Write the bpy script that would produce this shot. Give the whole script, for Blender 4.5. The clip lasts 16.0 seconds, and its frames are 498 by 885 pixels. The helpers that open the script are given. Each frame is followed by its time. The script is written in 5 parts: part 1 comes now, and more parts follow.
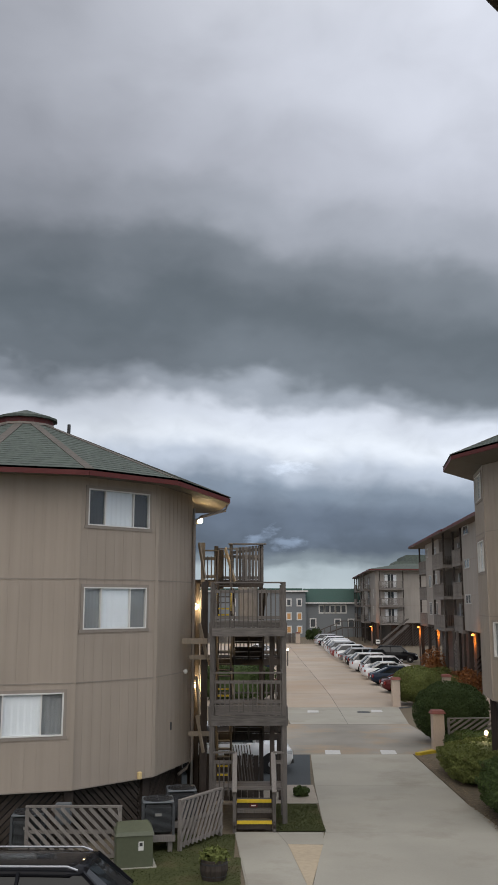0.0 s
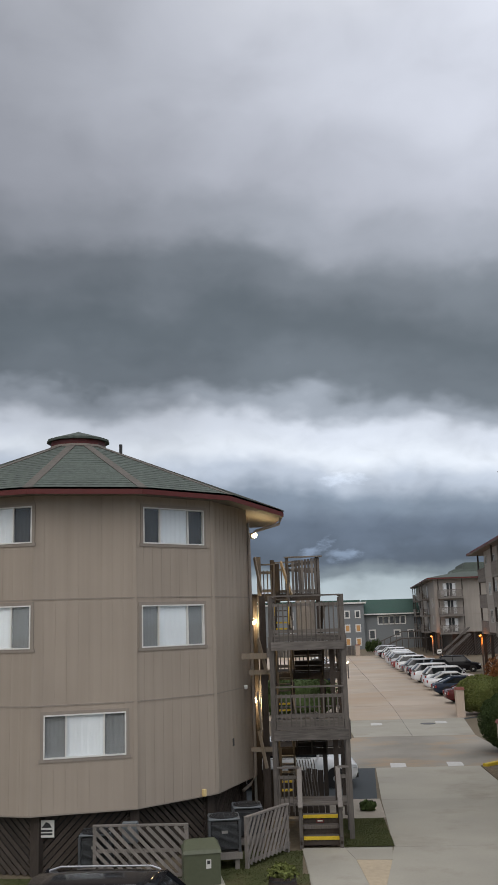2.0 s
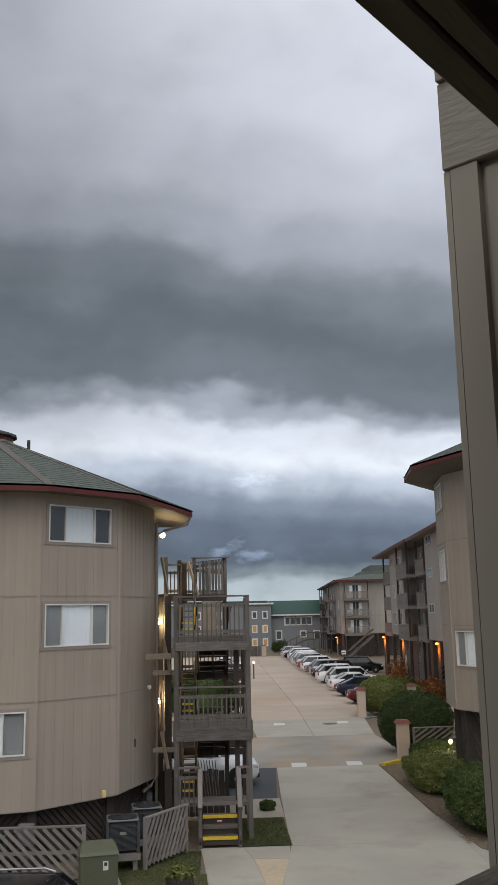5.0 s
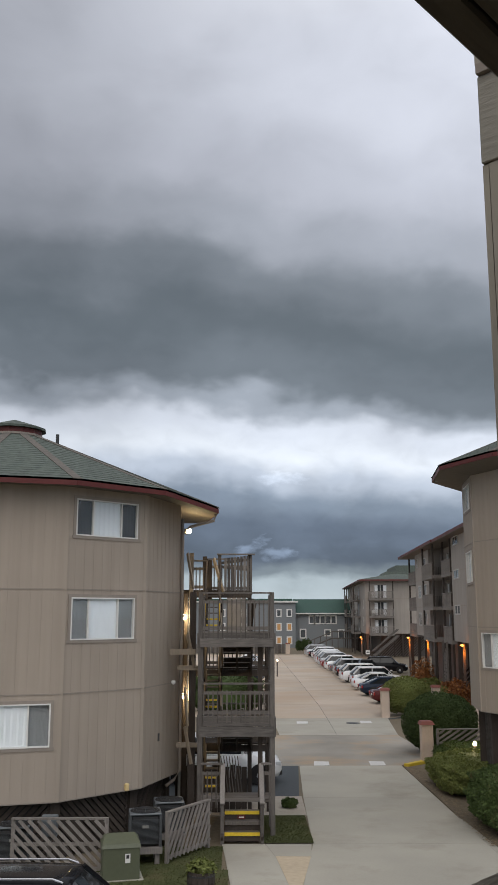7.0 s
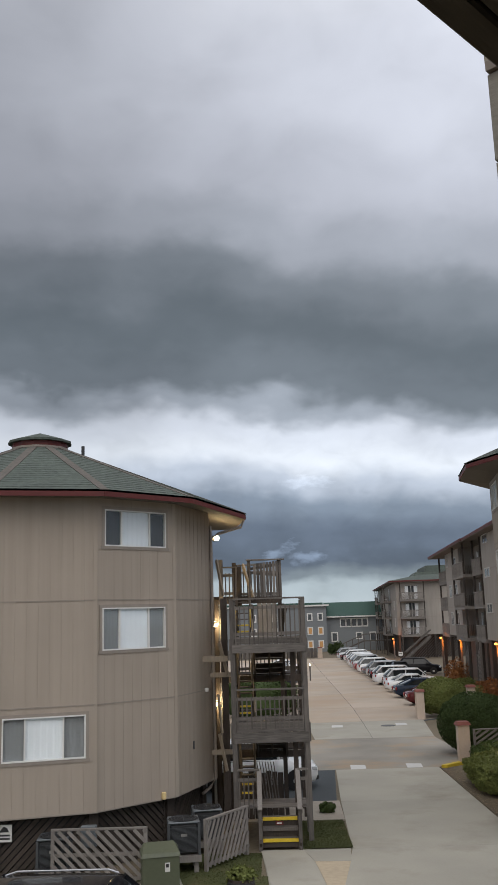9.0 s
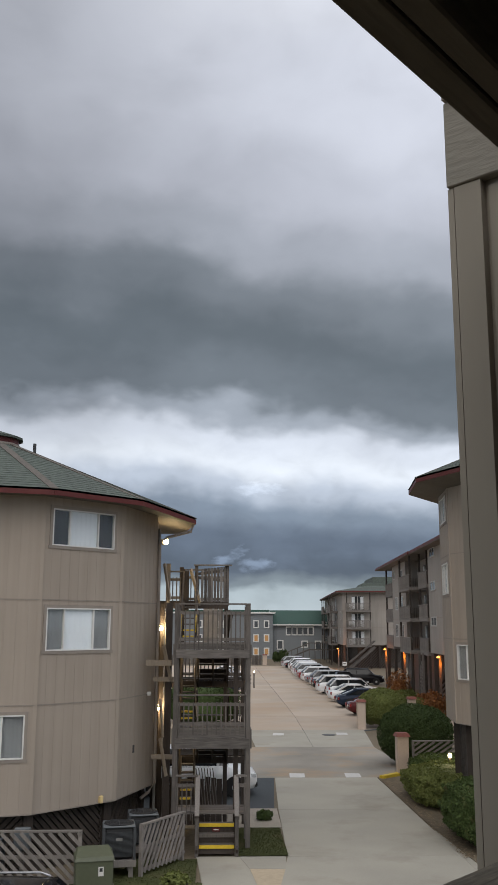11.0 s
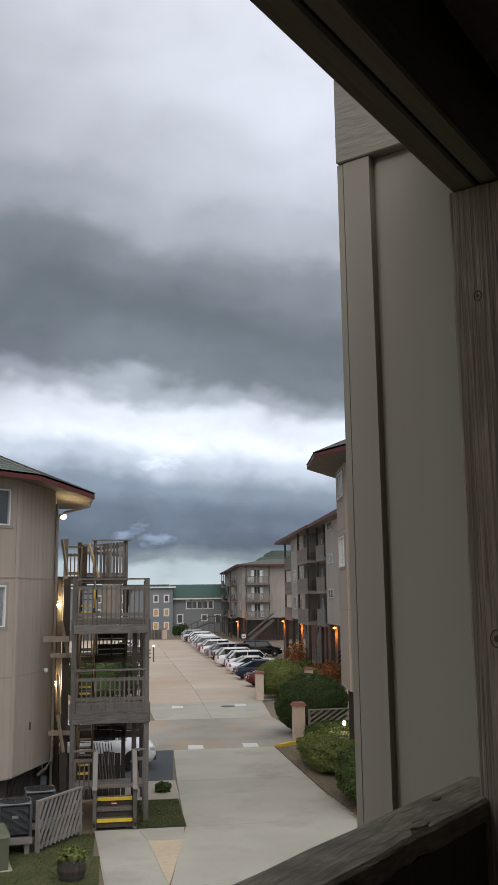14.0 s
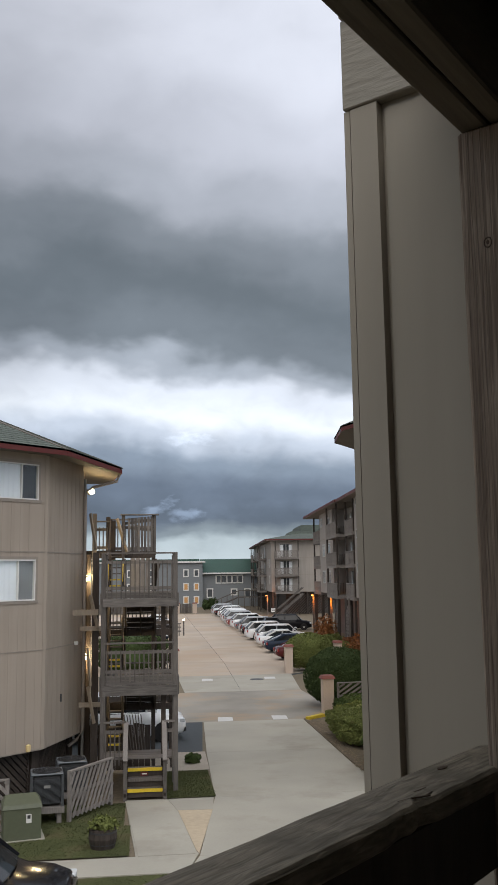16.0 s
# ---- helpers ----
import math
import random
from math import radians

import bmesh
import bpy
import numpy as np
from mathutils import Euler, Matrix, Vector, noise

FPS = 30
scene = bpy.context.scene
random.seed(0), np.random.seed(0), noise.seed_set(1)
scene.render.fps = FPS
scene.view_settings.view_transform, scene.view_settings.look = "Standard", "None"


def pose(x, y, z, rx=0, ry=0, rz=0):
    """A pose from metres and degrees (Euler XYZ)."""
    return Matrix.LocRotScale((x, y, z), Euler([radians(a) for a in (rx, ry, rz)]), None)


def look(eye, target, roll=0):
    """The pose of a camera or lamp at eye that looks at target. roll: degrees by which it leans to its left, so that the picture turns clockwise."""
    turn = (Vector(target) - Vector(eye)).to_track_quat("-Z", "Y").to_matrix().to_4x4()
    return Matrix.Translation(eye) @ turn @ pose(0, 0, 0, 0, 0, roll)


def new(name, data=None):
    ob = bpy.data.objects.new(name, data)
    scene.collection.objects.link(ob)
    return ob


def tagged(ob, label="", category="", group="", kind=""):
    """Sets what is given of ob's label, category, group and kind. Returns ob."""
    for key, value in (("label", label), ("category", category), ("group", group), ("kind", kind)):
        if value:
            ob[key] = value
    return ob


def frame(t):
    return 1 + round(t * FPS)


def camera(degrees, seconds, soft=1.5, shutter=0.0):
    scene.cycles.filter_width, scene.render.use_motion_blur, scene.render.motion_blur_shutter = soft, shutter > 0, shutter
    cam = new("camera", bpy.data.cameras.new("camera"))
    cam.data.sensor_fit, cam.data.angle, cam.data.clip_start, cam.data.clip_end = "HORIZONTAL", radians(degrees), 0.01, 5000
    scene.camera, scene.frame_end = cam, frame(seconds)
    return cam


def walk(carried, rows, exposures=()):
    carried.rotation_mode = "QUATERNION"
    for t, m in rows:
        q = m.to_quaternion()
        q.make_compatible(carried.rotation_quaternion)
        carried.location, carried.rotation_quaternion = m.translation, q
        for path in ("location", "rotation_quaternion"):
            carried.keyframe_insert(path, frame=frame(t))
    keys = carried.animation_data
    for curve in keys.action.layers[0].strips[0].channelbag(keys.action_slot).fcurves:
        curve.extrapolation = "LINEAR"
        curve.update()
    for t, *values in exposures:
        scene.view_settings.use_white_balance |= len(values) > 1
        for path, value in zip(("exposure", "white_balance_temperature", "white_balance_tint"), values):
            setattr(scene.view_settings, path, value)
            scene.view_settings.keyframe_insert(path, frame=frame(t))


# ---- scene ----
cam = camera(31.0, 16.0)
PATH = [
    (0, (-0.1206, 0.1626, 6.329), (-0.1126, 2.1313, 6.6814), 0),
    (0.5, (-0.1266, 0.1616, 6.316), (-0.1356, 2.1303, 6.6684), -0.5),
    (1, (-0.1336, 0.1826, 6.322), (-0.1697, 2.1515, 6.6715), -1.2),
    (1.5, (-0.1356, 0.1916, 6.322), (-0.2047, 2.1556, 6.6935), -2.1),
    (2, (-0.1186, 0.1896, 6.32), (-0.2228, 2.1495, 6.7045), -1.8),
    (2.5, (-0.1016, 0.1526, 6.319), (-0.2038, 2.1146, 6.6935), -1.3),
    (3, (-0.08221, 0.1421, 6.332), (-0.1432, 2.1037, 6.7175), -1.4),
    (3.5, (-0.065, 0.121, 6.342), (-0.08, 2.077, 6.758), -1.2),
    (4, (-0.043, 0.151, 6.35), (-0.012, 2.106, 6.773), -0.7),
    (4.5, (-0.044, 0.143, 6.342), (0.02, 2.103, 6.735), -0.7),
    (4.7, (-0.044, 0.143, 6.342), (0.031, 2.106, 6.719), -0.9),
    (6.8, (-0.063, 0.144, 6.325), (0.054, 2.095, 6.748), -1.7),
    (7, (-0.063, 0.144, 6.325), (-0.034, 2.109, 6.7), 0),
    (7.5, (-0.046, 0.16, 6.314), (-0.028, 2.139, 6.602), -0.9),
    (8, (-0.064, 0.129, 6.317), (-0.065, 2.1, 6.655), -1.1),
    (8.2, (-0.064, 0.129, 6.317), (-0.088, 2.097, 6.673), -1.4),
    (10.3, (-0.051, 0.15, 6.346), (-0.066, 2.104, 6.772), -2.2),
    (10.5, (-0.051, 0.15, 6.346), (-0.061, 2.102, 6.782), -1.6),
    (11, (-0.036, 0.102, 6.331), (0.04, 2.06, 6.729), 0.2),
    (11.5, (-0.001, 0.132, 6.34), (0.171, 2.093, 6.69), 1.1),
    (12, (0.008, 0.111, 6.327), (0.265, 2.067, 6.653), 0.9),
    (12.5, (0.018, 0.098, 6.328), (0.339, 2.046, 6.648), 1),
    (13, (0.016, 0.081, 6.331), (0.344, 2.026, 6.664), 0.6),
    (13.5, (-0.001, 0.087, 6.333), (0.315, 2.03, 6.687), -0.1),
    (14, (-0.004, 0.101, 6.326), (0.292, 2.049, 6.668), -0.7),
    (14.5, (-0.005, 0.105, 6.322), (0.285, 2.057, 6.648), -1.4),
    (15, (0.022, 0.116, 6.309), (0.328, 2.071, 6.596), -1.4),
    (15.5, (0.022, 0.142, 6.308), (0.311, 2.103, 6.574), -1.2),
    (16, (0.071, 0.176, 6.301), (0.304, 2.141, 6.589), -0.8),
]
walk(cam, [(t, look(e, a, r)) for t, e, a, r in PATH], [(0, 0.14), (4.5, 0.14), (7, 0.20), (8.2, 0.20), (10.5, 0.15), (11.5, 0.22), (12.5, 0.34), (16, 0.38)])

# ---- sky and light ----
world = bpy.data.worlds.new("storm_sky")
scene.world = world
world.use_nodes = True
W = world.node_tree
W.nodes.clear()


def wn(kind, **kw):
    n = W.nodes.new(kind)
    for k, v in kw.items():
        n.inputs[k].default_value = v
    return n


def wmath(op, a, b=None, clamp=False):
    n = W.nodes.new("ShaderNodeMath")
    n.operation, n.use_clamp = op, clamp
    for i, v in enumerate((a, b)):
        if v is None:
            continue
        if isinstance(v, (int, float)):
            n.inputs[i].default_value = v
        else:
            W.links.new(v, n.inputs[i])
    return n.outputs[0]


def wramp(value, stops, mode="EASE"):
    n = W.nodes.new("ShaderNodeValToRGB")
    n.color_ramp.interpolation = mode
    el = n.color_ramp.elements
    while len(el) < len(stops):
        el.new(0.5)
    for e, (p, c) in zip(el, stops):
        e.position, e.color = p, (c[0], c[1], c[2], 1) if not isinstance(c, float) else (c, c, c, 1)
    W.links.new(value, n.inputs[0])
    return n.outputs[0]


def wnoise(vec, scale, detail=5.0, rough=0.55, distort=0.0):
    n = wn("ShaderNodeTexNoise", Scale=scale, Detail=detail, Roughness=rough, Distortion=distort)
    W.links.new(vec, n.inputs["Vector"])
    return n.outputs["Fac"]


def wcombine(x, y, z):
    n = W.nodes.new("ShaderNodeCombineXYZ")
    for i, v in enumerate((x, y, z)):
        if isinstance(v, (int, float)):
            n.inputs[i].default_value = v
        else:
            W.links.new(v, n.inputs[i])
    return n.outputs[0]


def srgb(r, g, b):
    return tuple(((c / 255 + 0.055) / 1.055) ** 2.4 if c > 10 else c / 255 / 12.92 for c in (r, g, b))


coord = W.nodes.new("ShaderNodeTexCoord")
split = W.nodes.new("ShaderNodeSeparateXYZ")
W.links.new(coord.outputs["Generated"], split.inputs[0])
elev = wmath("MULTIPLY", wmath("ARCSINE", split.outputs[2]), 57.2958)          # degrees above the horizon
azim = wmath("MULTIPLY", wmath("ARCTAN2", split.outputs[0], split.outputs[1]), 57.2958)
flat = wcombine(wmath("MULTIPLY", azim, 0.062), wmath("MULTIPLY", elev, 0.098), 3.7)
SKY_SHIFT = wmath("ADD", wmath("MULTIPLY", wmath("SUBTRACT", wnoise(flat, 1.25, 2, 0.45, 0.2), 0.5), 6.0),
                  wmath("MULTIPLY", wmath("SUBTRACT", wnoise(flat, 4.2, 3, 0.45), 0.5), 2.6))
fade = wmath("MULTIPLY", elev, 0.075, clamp=True)      # the low bank lies level
lean = wmath("MULTIPLY", wmath("MULTIPLY", wmath("MINIMUM", wmath("MAXIMUM", azim, -3.0), 25.0), 0.12), fade)      # the dark shelf sinks to the right
ragged = wmath("MULTIPLY", wmath("SUBTRACT", wnoise(flat, 9.0, 3, 0.45, 0.3), 0.5), 1.0)
warped = wmath("ADD", wmath("ADD", wmath("ADD", elev, lean), wmath("MULTIPLY", SKY_SHIFT, fade)), ragged)
bands = wramp(wmath("DIVIDE", warped, 60.0), (
    (0.0, srgb(178, 190, 196)), (0.034, srgb(168, 181, 189)), (0.044, srgb(122, 134, 144)), (0.056, srgb(86, 97, 113)), (0.090, srgb(99, 111, 129)),
    (0.122, srgb(128, 141, 158)), (0.150, srgb(186, 196, 211)), (0.180, srgb(226, 233, 243)), (0.208, srgb(214, 221, 233)), (0.232, srgb(158, 166, 177)), (0.255, srgb(113, 121, 129)),
    (0.295, srgb(99, 107, 114)), (0.345, srgb(119, 126, 134)), (0.40, srgb(158, 163, 173)), (0.46, srgb(179, 183, 194)), (0.56, srgb(194, 198, 209)), (0.85, (0.84, 0.86, 0.91))))
puffs = wramp(wnoise(flat, 2.4, 4, 0.45, 0.3), ((0.28, 0.91), (0.5, 1.0), (0.76, 1.08)), "LINEAR")
mul = W.nodes.new("ShaderNodeVectorMath")
mul.operation = "MULTIPLY"
W.links.new(bands, mul.inputs[0])
# brighter to the right high up; unseen sky behind brightened to light facing walls
high = wmath("MULTIPLY", wmath("SUBTRACT", elev, 14.0), 0.08, clamp=True)
side = wmath("MULTIPLY", wmath("MULTIPLY", wmath("MINIMUM", wmath("MAXIMUM", azim, -20.0), 20.0), 0.013), high)
behind = wmath("MULTIPLY", wmath("MULTIPLY", wmath("SUBTRACT", 0.15, split.outputs[1]), 1.6, clamp=True), 0.42)
low = wramp(wnoise(flat, 7.0, 4, 0.5, 0.4), ((0.3, 0.90), (0.5, 1.0), (0.72, 1.06)), "LINEAR")      # small puffs in the bright gap
calm = wmath("SUBTRACT", 1.0, wmath("MULTIPLY", wmath("SUBTRACT", elev, 9.0), 0.14, clamp=True))
low = wmath("ADD", wmath("MULTIPLY", wmath("SUBTRACT", low, 1.0), calm), 1.0)
dusk = wmath("MULTIPLY", wmath("MULTIPLY", wmath("SUBTRACT", 0.0, azim), 0.07, clamp=True), wmath("MULTIPLY", wmath("MULTIPLY", wmath("SUBTRACT", elev, 18.0), 0.2, clamp=True), 0.13))      # heavier cloud to the left
dim = wmath("MULTIPLY", wmath("MULTIPLY", wmath("SUBTRACT", -1.0, azim), 0.14, clamp=True), wmath("SUBTRACT", 1.0, wmath("ABSOLUTE", wmath("MULTIPLY", wmath("SUBTRACT", elev, 13.5), 0.22)), clamp=True))
gain = wmath("MULTIPLY", wmath("MULTIPLY", puffs, low), wmath("SUBTRACT", wmath("ADD", wmath("ADD", side, behind), 1.0), wmath("ADD", wmath("MULTIPLY", dim, 0.33), dusk)))
wisp = wramp(wnoise(wcombine(wmath("MULTIPLY", azim, 0.20), wmath("MULTIPLY", elev, 0.40), 1.9), 1.5, 4, 0.5, 0.25), ((0.5, 0.0), (0.74, 1.0)), "EASE")
near_h = wmath("SUBTRACT", 1.0, wmath("ABSOLUTE", wmath("MULTIPLY", wmath("SUBTRACT", elev, 3.6), 0.6)), clamp=True)
gain = wmath("MULTIPLY", gain, wmath("ADD", 1.0, wmath("MULTIPLY", wmath("MULTIPLY", wisp, near_h), 0.25)))


def tuft(az, el, wide, tall, slant, amount):
    """A small pale scrap of cloud hanging under the bank, about (az, el) degrees."""
    rough = wmath("MULTIPLY", wmath("SUBTRACT", wnoise(wcombine(wmath("MULTIPLY", azim, 0.5), elev, az), 2.0, 5, 0.6), 0.5), 3.2)
    dx = wmath("SUBTRACT", azim, az)
    dy = wmath("SUBTRACT", wmath("SUBTRACT", elev, el), wmath("MULTIPLY", dx, slant))
    dx, dy = wmath("DIVIDE", dx, wide), wmath("DIVIDE", dy, tall)
    d = wmath("SQRT", wmath("ADD", wmath("MULTIPLY", dx, dx), wmath("MULTIPLY", dy, dy)))
    return wmath("MULTIPLY", wmath("SUBTRACT", 1.0, wmath("ADD", d, rough), clamp=True), amount)


for az, el, wide, tall, slant, amount in ((0.8, 4.1, 1.25, 0.5, 0.4, 1.25), (2.7, 3.75, 1.35, 0.48, 0.0, 1.0), (3.2, 8.4, 1.6, 0.5, -0.1, 0.3)):
    gain = wmath("MULTIPLY", gain, wmath("ADD", 1.0, tuft(az, el, wide, tall, slant, amount)))
W.links.new(gain, mul.inputs[1])
sky = W.nodes.new("ShaderNodeTexSky")
sky.sky_type, sky.sun_disc, sky.sun_elevation, sky.sun_rotation = "NISHITA", False, radians(38), radians(200)
clouds = wn("ShaderNodeBackground", Strength=1.0)
W.links.new(mul.outputs[0], clouds.inputs["Color"])
clear = wn("ShaderNodeBackground", Strength=0.05)
W.links.new(sky.outputs[0], clear.inputs["Color"])
both = W.nodes.new("ShaderNodeMixShader")
both.inputs[0].default_value = 0.94
W.links.new(clear.outputs[0], both.inputs[1])
W.links.new(clouds.outputs[0], both.inputs[2])
W.links.new(both.outputs[0], W.nodes.new("ShaderNodeOutputWorld").inputs[0])

sun = new("sun", bpy.data.lights.new("sun", "SUN"))
sun.data.energy, sun.data.angle, sun.data.color = 0.75, radians(60), (1.0, 0.90, 0.78)
sun.matrix_world = look((-6, -26, 30), (4, 8, 0))


# ---- materials ----
def mat(name, base, rough=0.7, vary=0.25, grain=(12.0, 12.0, 12.0), stain=0.8, bump=0.15, metal=0.0, piece=0.0, island=0.0, spec=0.4, blot=None, rv=0.3, other=None, patch=0.3, lo=0.5):
    """A weathered surface: fine grain stretched by grain, broad stains, relief, and a change from piece to piece."""
    m = bpy.data.materials.new(name)
    m.use_nodes = True
    t = m.node_tree
    b = t.nodes["Principled BSDF"]
    b.inputs["Roughness"].default_value, b.inputs["Metallic"].default_value = rough, metal
    b.inputs["Specular IOR Level"].default_value = spec
    co, mp = t.nodes.new("ShaderNodeTexCoord"), t.nodes.new("ShaderNodeMapping")
    mp.inputs["Scale"].default_value = grain
    t.links.new(co.outputs["Object"], mp.inputs["Vector"])
    fine, broad = t.nodes.new("ShaderNodeTexNoise"), t.nodes.new("ShaderNodeTexNoise")
    fine.inputs["Scale"].default_value, fine.inputs["Detail"].default_value = 1.0, 6
    broad.inputs["Scale"].default_value, broad.inputs["Detail"].default_value = stain, 5
    t.links.new(mp.outputs[0], fine.inputs["Vector"])
    t.links.new(co.outputs["Object"], broad.inputs["Vector"])

    def mth(op, a, c):
        n = t.nodes.new("ShaderNodeMath")
        n.operation = op
        for i, v in enumerate((a, c)):
            if isinstance(v, (int, float)):
                n.inputs[i].default_value = v
            else:
                t.links.new(v, n.inputs[i])
        return n.outputs[0]
    k = mth("ADD", mth("MULTIPLY", mth("SUBTRACT", fine.outputs["Fac"], 0.5), vary * 2.4), mth("MULTIPLY", mth("SUBTRACT", broad.outputs["Fac"], 0.5), (vary if blot is None else blot) * 2.0))
    if piece:
        k = mth("ADD", k, mth("MULTIPLY", mth("SUBTRACT", t.nodes.new("ShaderNodeObjectInfo").outputs["Random"], 0.5), piece))
    if island:
        k = mth("ADD", k, mth("MULTIPLY", mth("SUBTRACT", t.nodes.new("ShaderNodeNewGeometry").outputs["Random Per Island"], 0.5), island))
    hs = t.nodes.new("ShaderNodeVectorMath")
    hs.operation = "SCALE"
    hs.inputs[0].default_value = base
    t.links.new(mth("ADD", k, 1.0), hs.inputs["Scale"])
    out = hs.outputs[0]
    if other:      # patches of a second colour
        third, rg, mx = t.nodes.new("ShaderNodeTexNoise"), t.nodes.new("ShaderNodeMapRange"), t.nodes.new("ShaderNodeMix")
        third.inputs["Scale"].default_value, third.inputs["Detail"].default_value, third.inputs["Roughness"].default_value = patch, 6, 0.6
        t.links.new(co.outputs["Object"], third.inputs["Vector"])
        rg.inputs["From Min"].default_value, rg.inputs["From Max"].default_value, rg.inputs["To Max"].default_value = lo, lo + 0.2, 0.85
        t.links.new(third.outputs["Fac"], rg.inputs["Value"])
        mx.data_type = "RGBA"
        mx.inputs["B"].default_value = (*other, 1)
        t.links.new(rg.outputs["Result"], mx.inputs["Factor"])
        t.links.new(out, mx.inputs["A"])
        out = mx.outputs["Result"]
    t.links.new(out, b.inputs["Base Color"])
    t.links.new(mth("ADD", mth("MULTIPLY", mth("SUBTRACT", broad.outputs["Fac"], 0.5), rv), rough), b.inputs["Roughness"])
    if bump:
        bp = t.nodes.new("ShaderNodeBump")
        bp.inputs["Strength"].default_value, bp.inputs["Distance"].default_value = bump, 0.02
        t.links.new(fine.outputs["Fac"], bp.inputs["Height"])
        t.links.new(bp.outputs[0], b.inputs["Normal"])
    return m


def glow(name, colour, strength):
    m = bpy.data.materials.new(name)
    m.use_nodes = True
    b = m.node_tree.nodes["Principled BSDF"]
    b.inputs["Base Color"].default_value = (*colour, 1)
    b.inputs["Emission Color"].default_value, b.inputs["Emission Strength"].default_value = (*colour, 1), strength
    return m


def glass(name, tint, rough=0.02):
    m = bpy.data.materials.new(name)
    m.use_nodes = True
    t = m.node_tree
    b = t.nodes["Principled BSDF"]
    b.inputs["Base Color"].default_value, b.inputs["Roughness"].default_value = (*tint, 1), rough
    b.inputs["Transmission Weight"].default_value, b.inputs["IOR"].default_value = 1.0, 1.05
    b.inputs["Coat Weight"].default_value, b.inputs["Coat Roughness"].default_value = 0.6, 0.02
    return m


SIDING = mat("siding", (0.352, 0.298, 0.245), 0.75, 0.13, (5, 5, 0.12), 0.5, 0.06)
SIDING_TRIM = mat("siding_trim", (0.28, 0.24, 0.205), 0.7, 0.12, (9, 9, 1.5), 0.9, 0.1)
PALE_SIDING = mat("pale_siding", (0.32, 0.29, 0.258), 0.75, 0.16, (3, 3, 0.3), 0.35, 0.1)
SHINGLE = mat("shingle", (0.083, 0.099, 0.085), 0.9, 0.6, (6, 6, 11), 0.6, 0.35, island=0.16, blot=0.3)
HIP = mat("hip_shingle", (0.125, 0.11, 0.095), 0.9, 0.35, (9, 9, 9), 0.7, 0.3)
GREEN_ROOF = mat("green_roof", (0.035, 0.075, 0.06), 0.85, 0.2, (5, 5, 5), 0.4, 0.1)
RED_TRIM = mat("red_trim", (0.105, 0.018, 0.016), 0.55, 0.2, (8, 8, 8), 1.2, 0.1)
SOFFIT = mat("soffit", (0.14, 0.122, 0.10), 0.7, 0.15, (6, 6, 6), 1.0, 0.08)
WOOD = mat("grey_wood", (0.122, 0.108, 0.097), 0.85, 0.42, (30, 30, 3.5), 1.1, 0.35, piece=0.5)
WOOD_X = mat("grey_wood_lengthwise", (0.145, 0.13, 0.118), 0.85, 0.45, (3.0, 30, 30), 1.1, 0.35, piece=0.5)
WOOD_LIGHT = mat("bleached_wood", (0.205, 0.185, 0.168), 0.85, 0.30, (30, 30, 4), 1.3, 0.3, piece=0.3)
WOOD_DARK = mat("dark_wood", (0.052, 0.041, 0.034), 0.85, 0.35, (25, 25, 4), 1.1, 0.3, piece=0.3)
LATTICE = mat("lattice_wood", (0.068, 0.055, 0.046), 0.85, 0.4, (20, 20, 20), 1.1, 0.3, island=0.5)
WOOD_NEW = mat("new_lumber", (0.25, 0.205, 0.155), 0.75, 0.2, (25, 25, 3), 1.5, 0.2, piece=0.2)
CREAM = mat("cream_plastic", (0.72, 0.55, 0.27), 0.5, 0.1, (14, 14, 14), 2.0, 0.05)
YELLOW = mat("yellow_paint", (0.62, 0.44, 0.03), 0.6, 0.2, (14, 14, 14), 2.0, 0.12)
WHITE = mat("white_frame", (0.70, 0.69, 0.66), 0.5, 0.08, (10, 10, 10), 1.5, 0.04)
DARK_METAL = mat("dark_metal", (0.05, 0.05, 0.052), 0.5, 0.2, (20, 20, 20), 2, 0.05, metal=0.3)
AC_METAL = mat("ac_metal", (0.085, 0.09, 0.095), 0.5, 0.2, (20, 20, 20), 2, 0.05, metal=0.4)
COOL_METAL = mat("cool_metal", (0.13, 0.145, 0.155), 0.5, 0.15, (10, 10, 4), 1.5, 0.05, metal=0.2)
PALE_METAL = mat("pale_metal", (0.25, 0.245, 0.23), 0.45, 0.15, (10, 10, 4), 1.5, 0.05, metal=0.2)
BOX_GREEN = mat("box_green", (0.098, 0.108, 0.068), 0.5, 0.12, (10, 10, 10), 1.6, 0.05)
CURTAIN = mat("curtain", (0.80, 0.82, 0.83), 0.9, 0.08, (30, 30, 1.0), 1.0, 0.1)
SCREEN_SHADED = mat("shaded_insect_screen", (0.075, 0.078, 0.08), 0.85, 0.25, (30, 30, 1.0), 1.0, 0.1)
CURTAIN_GREY = mat("insect_screen", (0.235, 0.238, 0.24), 0.85, 0.12, (30, 30, 1.0), 1.0, 0.1)
# near-black colour standing in for the shade behind the lattice skirts
UNDER_SHADE = mat("underfloor_shade", (0.03, 0.03, 0.032), 0.9, 0.2)
PANE = glass("pane", (0.9, 0.93, 0.95))
CONCRETE = mat("concrete", (0.355, 0.335, 0.285), 0.88, 0.05, (16, 16, 16), 0.33, 0.05, piece=0.10, blot=0.26, spec=0.2, other=(0.27, 0.245, 0.2), patch=0.42, lo=0.52)
CONCRETE_WARM = mat("worn_concrete", (0.43, 0.365, 0.30), 0.88, 0.05, (14, 14, 14), 0.17, 0.05, piece=0.14, blot=0.34, spec=0.2, other=(0.41, 0.31, 0.22), patch=0.11, lo=0.46)
